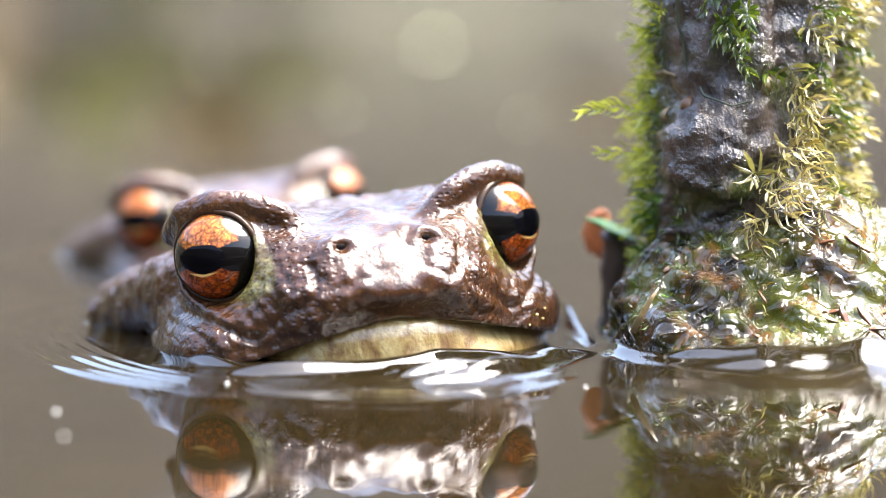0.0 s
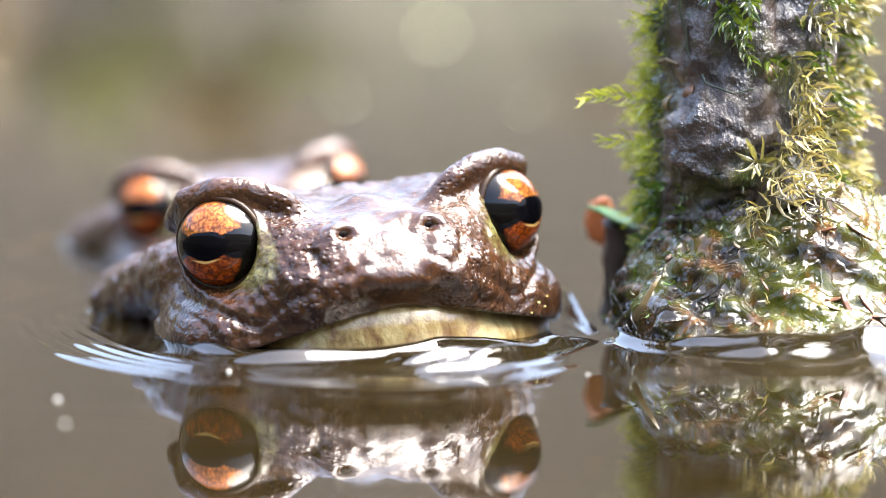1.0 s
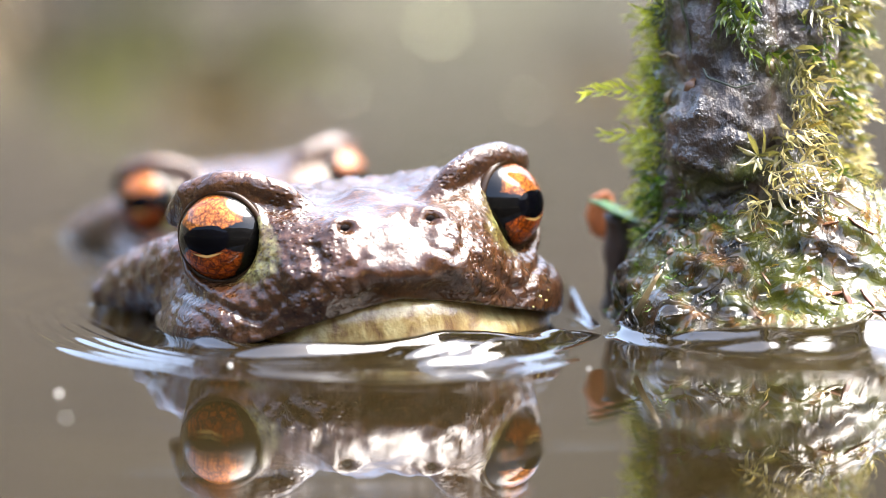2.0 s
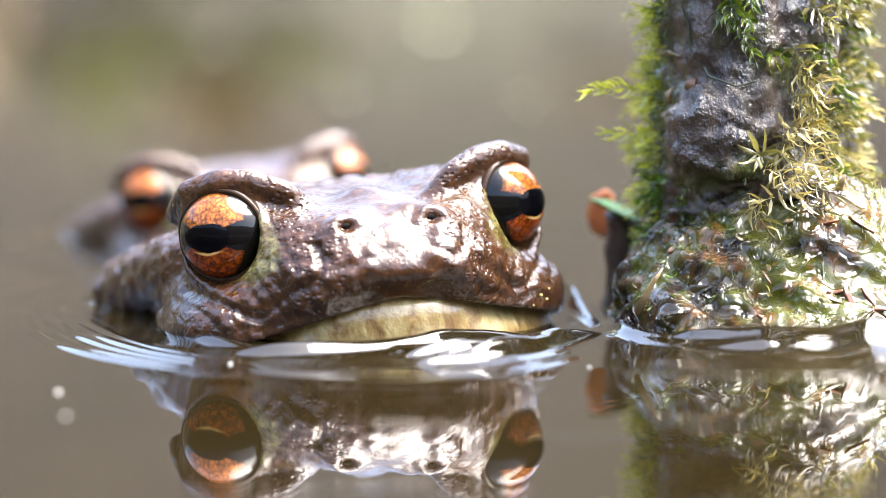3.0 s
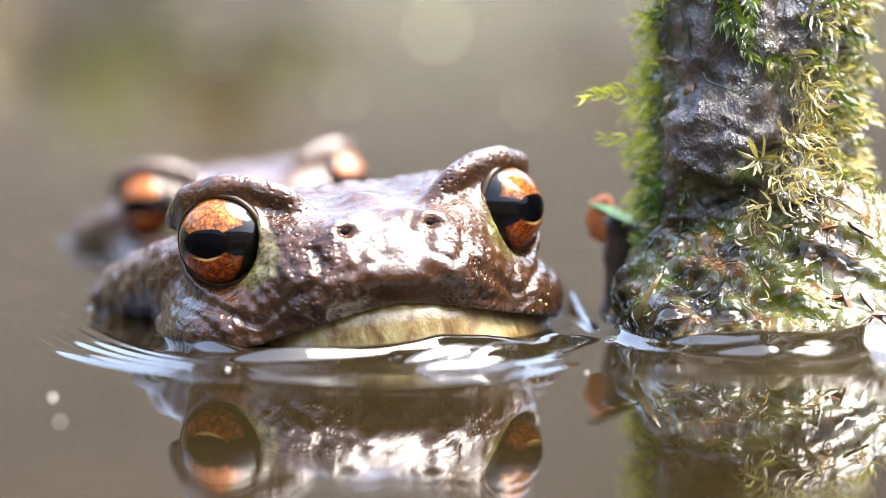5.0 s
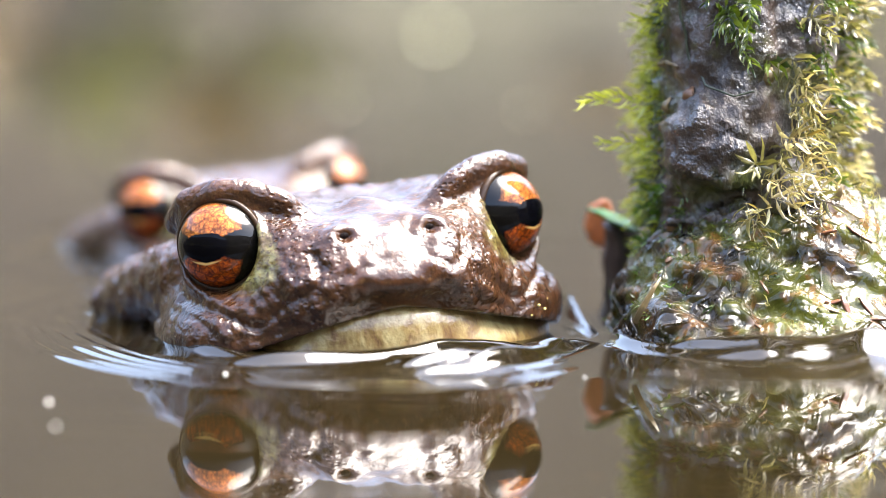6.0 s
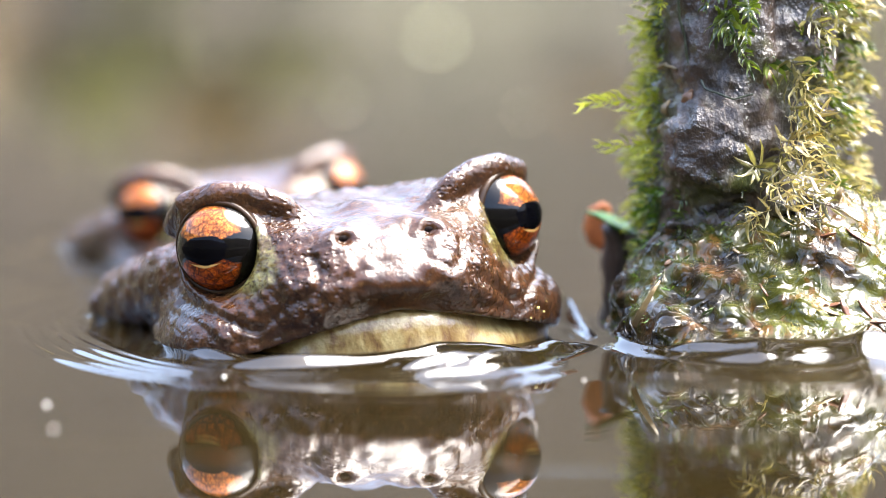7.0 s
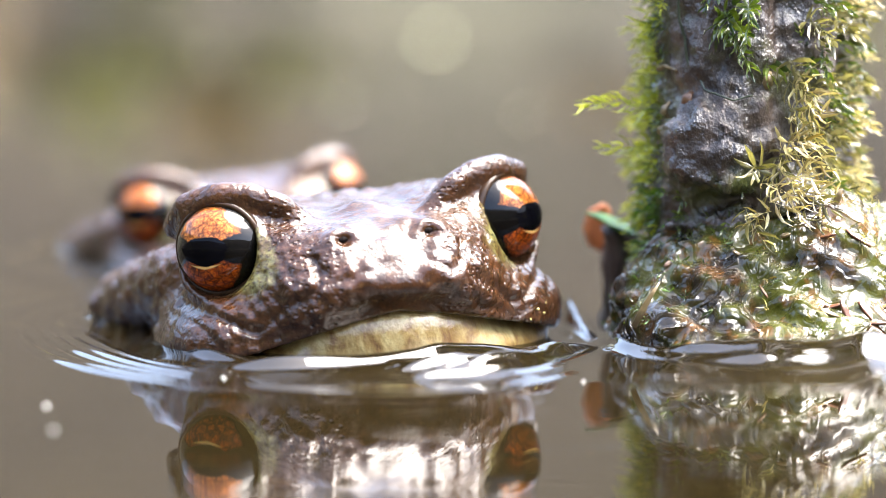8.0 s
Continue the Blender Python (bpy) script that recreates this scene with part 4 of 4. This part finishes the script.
strip("straw", [(0.0176, 0.2312, 0.0030), (0.0184, 0.2310, 0.0046), (0.0192, 0.2310, 0.0060), (0.0200, 0.2312, 0.0072)],
      [0.00025, 0.00028, 0.0002, 0.00005], STRAW, "pale straw leaning on the post's wet foot", "straw", side=(0, -1, 0))
for ang, z, ln, wd, mat, label in ((-128, 23.6, 1.5, 0.6, SCRAP, "rusty bark flake on the post"), (-84, 25.5, 1.6, 0.5, STRAW, "pale curled bud husk on the post"),
                                   (-146, 20.5, 1.3, 0.35, STRAW, "pale curled bud husk on the post"), (-143, 22.5, 1.5, 0.35, STRAW, "pale curled bud husk on the post")):
    p, nrm = on_post(ang, z, 0.6)
    q = [(p + nrm * (0.5 * math.sin(math.pi * t)) + np.array((0.35 * t, 0, 1)) * ln * (t - 0.5)) / 1000 + np.array((*POST, 0)) for t in (0, 0.3, 0.6, 1)]
    strip("bark_flake", q, [wd * w / 1000 for w in (0.4, 1, 0.9, 0.2)], mat, label, "bark flake", 0.3, 0.2, tuple(nrm))


def pollen():
    """Yellow specks that stick to the skin of the toad's jaw."""
    probe = np.linspace(-16, 4, 401)
    for x, z, r in ((15.2, -8.4, 0.16), (15.9, -8.9, 0.13), (16.3, -8.0, 0.1), (14.2, -9.2, 0.1)):
        y = probe[np.argmax(toad_solid(probe * 0 + x, probe, probe * 0 + z) < 0)]
        at = TOAD_POSE @ Vector((x / 1000, y / 1000 - 0.0001, z / 1000))
        lumpy_ball("pollen_grain", r / 1000, POLLEN, Matrix.Translation(at), "pale yellow pollen speck on the toad's jaw", "pollen", 0.8, "pollen specks on the toad")


pollen()


def plant_bits():
    """Short straws and rusty scraps washed on to the foot of the post."""
    rng = np.random.default_rng(41)
    made = 0
    while made < 16:
        p = on_mound(rng.uniform(-12, 24), rng.uniform(-24, -5))
        if p is None or p[2] < 0.6:
            continue
        made += 1
        a, ln = rng.uniform(0, math.pi), rng.uniform(0.8, 2.4)
        d = np.array((math.cos(a), 0.5 * math.sin(a), rng.uniform(-0.2, 0.5)))
        q = [(p + (0, -0.15, 0.2) + d * ln * (t - 0.5)) / 1000 + np.array((*POST, 0)) for t in (0, 0.35, 0.7, 1)]
        w = rng.uniform(0.1, 0.28)
        mat, label = ((STRAW, "short straw washed on to the post's foot"), (SCRAP, "brown leaf scrap on the post's foot"))[made % 2]
        ob = strip("plant_scrap", q, [w * k / 1000 for k in (0.4, 1, 0.9, 0.2)], mat, label, "plant scrap", 0.3, 0.2, (0, -0.6, 0.8))
        tagged(ob, group="scraps on the post's foot")
    made = 0
    while made < 30:
        p = on_mound(rng.uniform(6, 26), rng.uniform(-21, -7))
        if p is None or p[2] < 1.5:
            continue
        made += 1
        a, ln = rng.normal(-0.3, 0.5), rng.uniform(1.4, 3.4)
        d = np.array((math.cos(a), -0.3 * math.cos(a), math.sin(a)))
        q = [(p + (0, -0.12, 0.15) + d * ln * (t - 0.5)) / 1000 + np.array((*POST, 0)) for t in (0, 0.3, 0.65, 1)]
        w = rng.uniform(0.16, 0.45)
        mat, label = ((RUST_WET, "rust-brown wet leaf shred on the post's foot"), (STRAW, "short straw washed on to the post's foot"))[made % 3 == 0]
        ob = strip("leaf_shred", q, [w * k / 1000 for k in (0.3, 1, 0.8, 0.15)], mat, label, "leaf shred", 0.3, 0.3, (0.2, -0.63, 0.75))
        tagged(ob, group="scraps on the post's foot")


plant_bits()


def bark_line(name, path, width, mat, label, category):
    """A thin stem that follows the bark through (angle, height) points."""
    pts = []
    for (a0, z0), (a1, z1) in zip(path, path[1:]):
        for t in np.linspace(0, 1, 7)[:-1]:
            p, n = on_post(a0 + (a1 - a0) * t, z0 + (z1 - z0) * t)
            for _ in range(6):
                p = p - n * post_field(*(np.array([k]) for k in p))[0]
            pts.append(tuple((p + n * (0.45 + 0.15 * math.sin(9 * t))) / 1000 + np.array((*POST, 0))))
    return strip(name, pts, [width / 1000 * (1 - 0.5 * i / len(pts)) for i in range(len(pts))], mat, label, category, 0.6, 0.9, (0, -1, 0.05))


bark_line("vine", [(-136, 44), (-136, 32), (-130, 27), (-118, 24.6), (-102, 23.6), (-90, 24.2)], 0.15, STEM, "thin dark stem creeping over the bark", "vine")
bark_line("twig", [(-158, 26.3), (-146, 26.7), (-136, 26.2)], 0.22, STRAW, "thin pale twig stuck to the bark", "twig")
RIPPLES = []


def make_ripple(wide, deep, high):
    """A low swell of water, whose rim dips just under the pond."""
    n, k = 48, 24
    gx, gy = np.meshgrid(np.linspace(-1, 1, n), np.linspace(-1, 1, k), indexing="ij")
    r2 = gx ** 2 + gy ** 2
    z = high * (np.exp(-3.2 * r2) * (1 + 0.3 * np.cos(9 * gy + 3 * gx)) - 0.06) - 0.00003 * (r2 > 0.95)
    v = np.stack([gx * wide, gy * deep + 0.18 * gx ** 2 * deep, z], -1).reshape(-1, 3)
    i = (np.arange(n - 1)[:, None] * k + np.arange(k - 1)[None, :]).ravel()
    ob = piece("ripple", v, np.stack([i, i + k, i + k + 1, i + 1], 1), WATER)
    return tagged(ob, "low ripple of brown pond water gliding by", "ripple", "ripples on the pond")


for wide, deep, high, x, y0, y1 in ((0.022, 0.007, 0.00002, 0.012, 0.158, 0.196), (0.024, 0.008, 0.000022, -0.016, 0.150, 0.196)):
    RIPPLES.append((make_ripple(wide, deep, high), x, y0, y1))
SWELL = make_ripple(0.05, 0.016, 0.00009)

BUBBLES = []
for x, y, r, drift in ((-0.01906, 0.2195, 0.0002, -0.0004), (-0.0319, 0.2047, 0.00024, -0.0009), (-0.0296, 0.1935, 0.00018, -0.0009), (0.01253, 0.2176, 0.00016, -0.0003)):
    BUBBLES.append((lumpy_ball("bubble", r, FOAM, pose(x, y, r * 0.3), "tiny white bubble drifting on the water", "bubble", 0.8, "bubbles on the pond"), x, y, r, drift))

# pale specks added far off, standing in for out-of-focus highlights on the water
for x, y, r in ((-0.0054, 1.51, 0.0048), (-0.0285, 0.707, 0.0013), (-0.107, 1.15, 0.0022), (0.021, 0.66, 0.0009)):
    lumpy_ball("glint_speck", r, GLINT, pose(x, y, r * 0.1), "pale yellowish speck standing in for a blurred highlight on the pond", "bud scale", 0.25, "bud scales on the pond")


def motions():
    """All that moves besides the camera."""
    for i, (ob, x, y0, y1) in enumerate(RIPPLES):
        walk(ob, [(t, pose(x + 0.002 * math.sin(t + i), y0 + (y1 - y0) * (0.5 - 0.5 * math.cos(2 * math.pi * t / 5.3 + i * 1.9)), 0.00002)) for t in (0, 1, 2, 3, 4, 5, 6, 7, 8)])
    # a broader swell laps to and fro in front of the camera
    walk(SWELL, [(t, pose(-0.003, y, 0.00002)) for t, y in (
        (0, 0.146), (0.45, 0.160), (1.0, 0.146), (2.0, 0.150), (2.8, 0.146), (3.5, 0.167), (4.1, 0.146), (5.0, 0.152), (5.8, 0.146),
        (6.4, 0.166), (6.9, 0.146), (7.4, 0.150), (7.85, 0.167), (8.0, 0.165))])
    # the toad rises and rights itself by a hair as it breathes
    walk(toad, [(t, pose(-0.00798 + 0.00012 * k, 0.2405, 0.01075 + 0.0001 * k, 0, -4.7 + 0.34 * k, 17)) for t, k in (
        (0, 0), (0.5, 0.25), (1.0, 0.5), (1.5, 0.5), (3.0, 0.75), (4.5, 0.65), (6.0, 1.0), (7.0, 0.95), (8.0, 1.0))])
    for ob, x, y, r, drift in BUBBLES:
        walk(ob, [(t, pose(x + drift * k, y, r * 0.3)) for t, k in ((0, 0), (3, 0.2), (5, 0.6), (6.5, 0.95), (8, 1.0))])


motions()
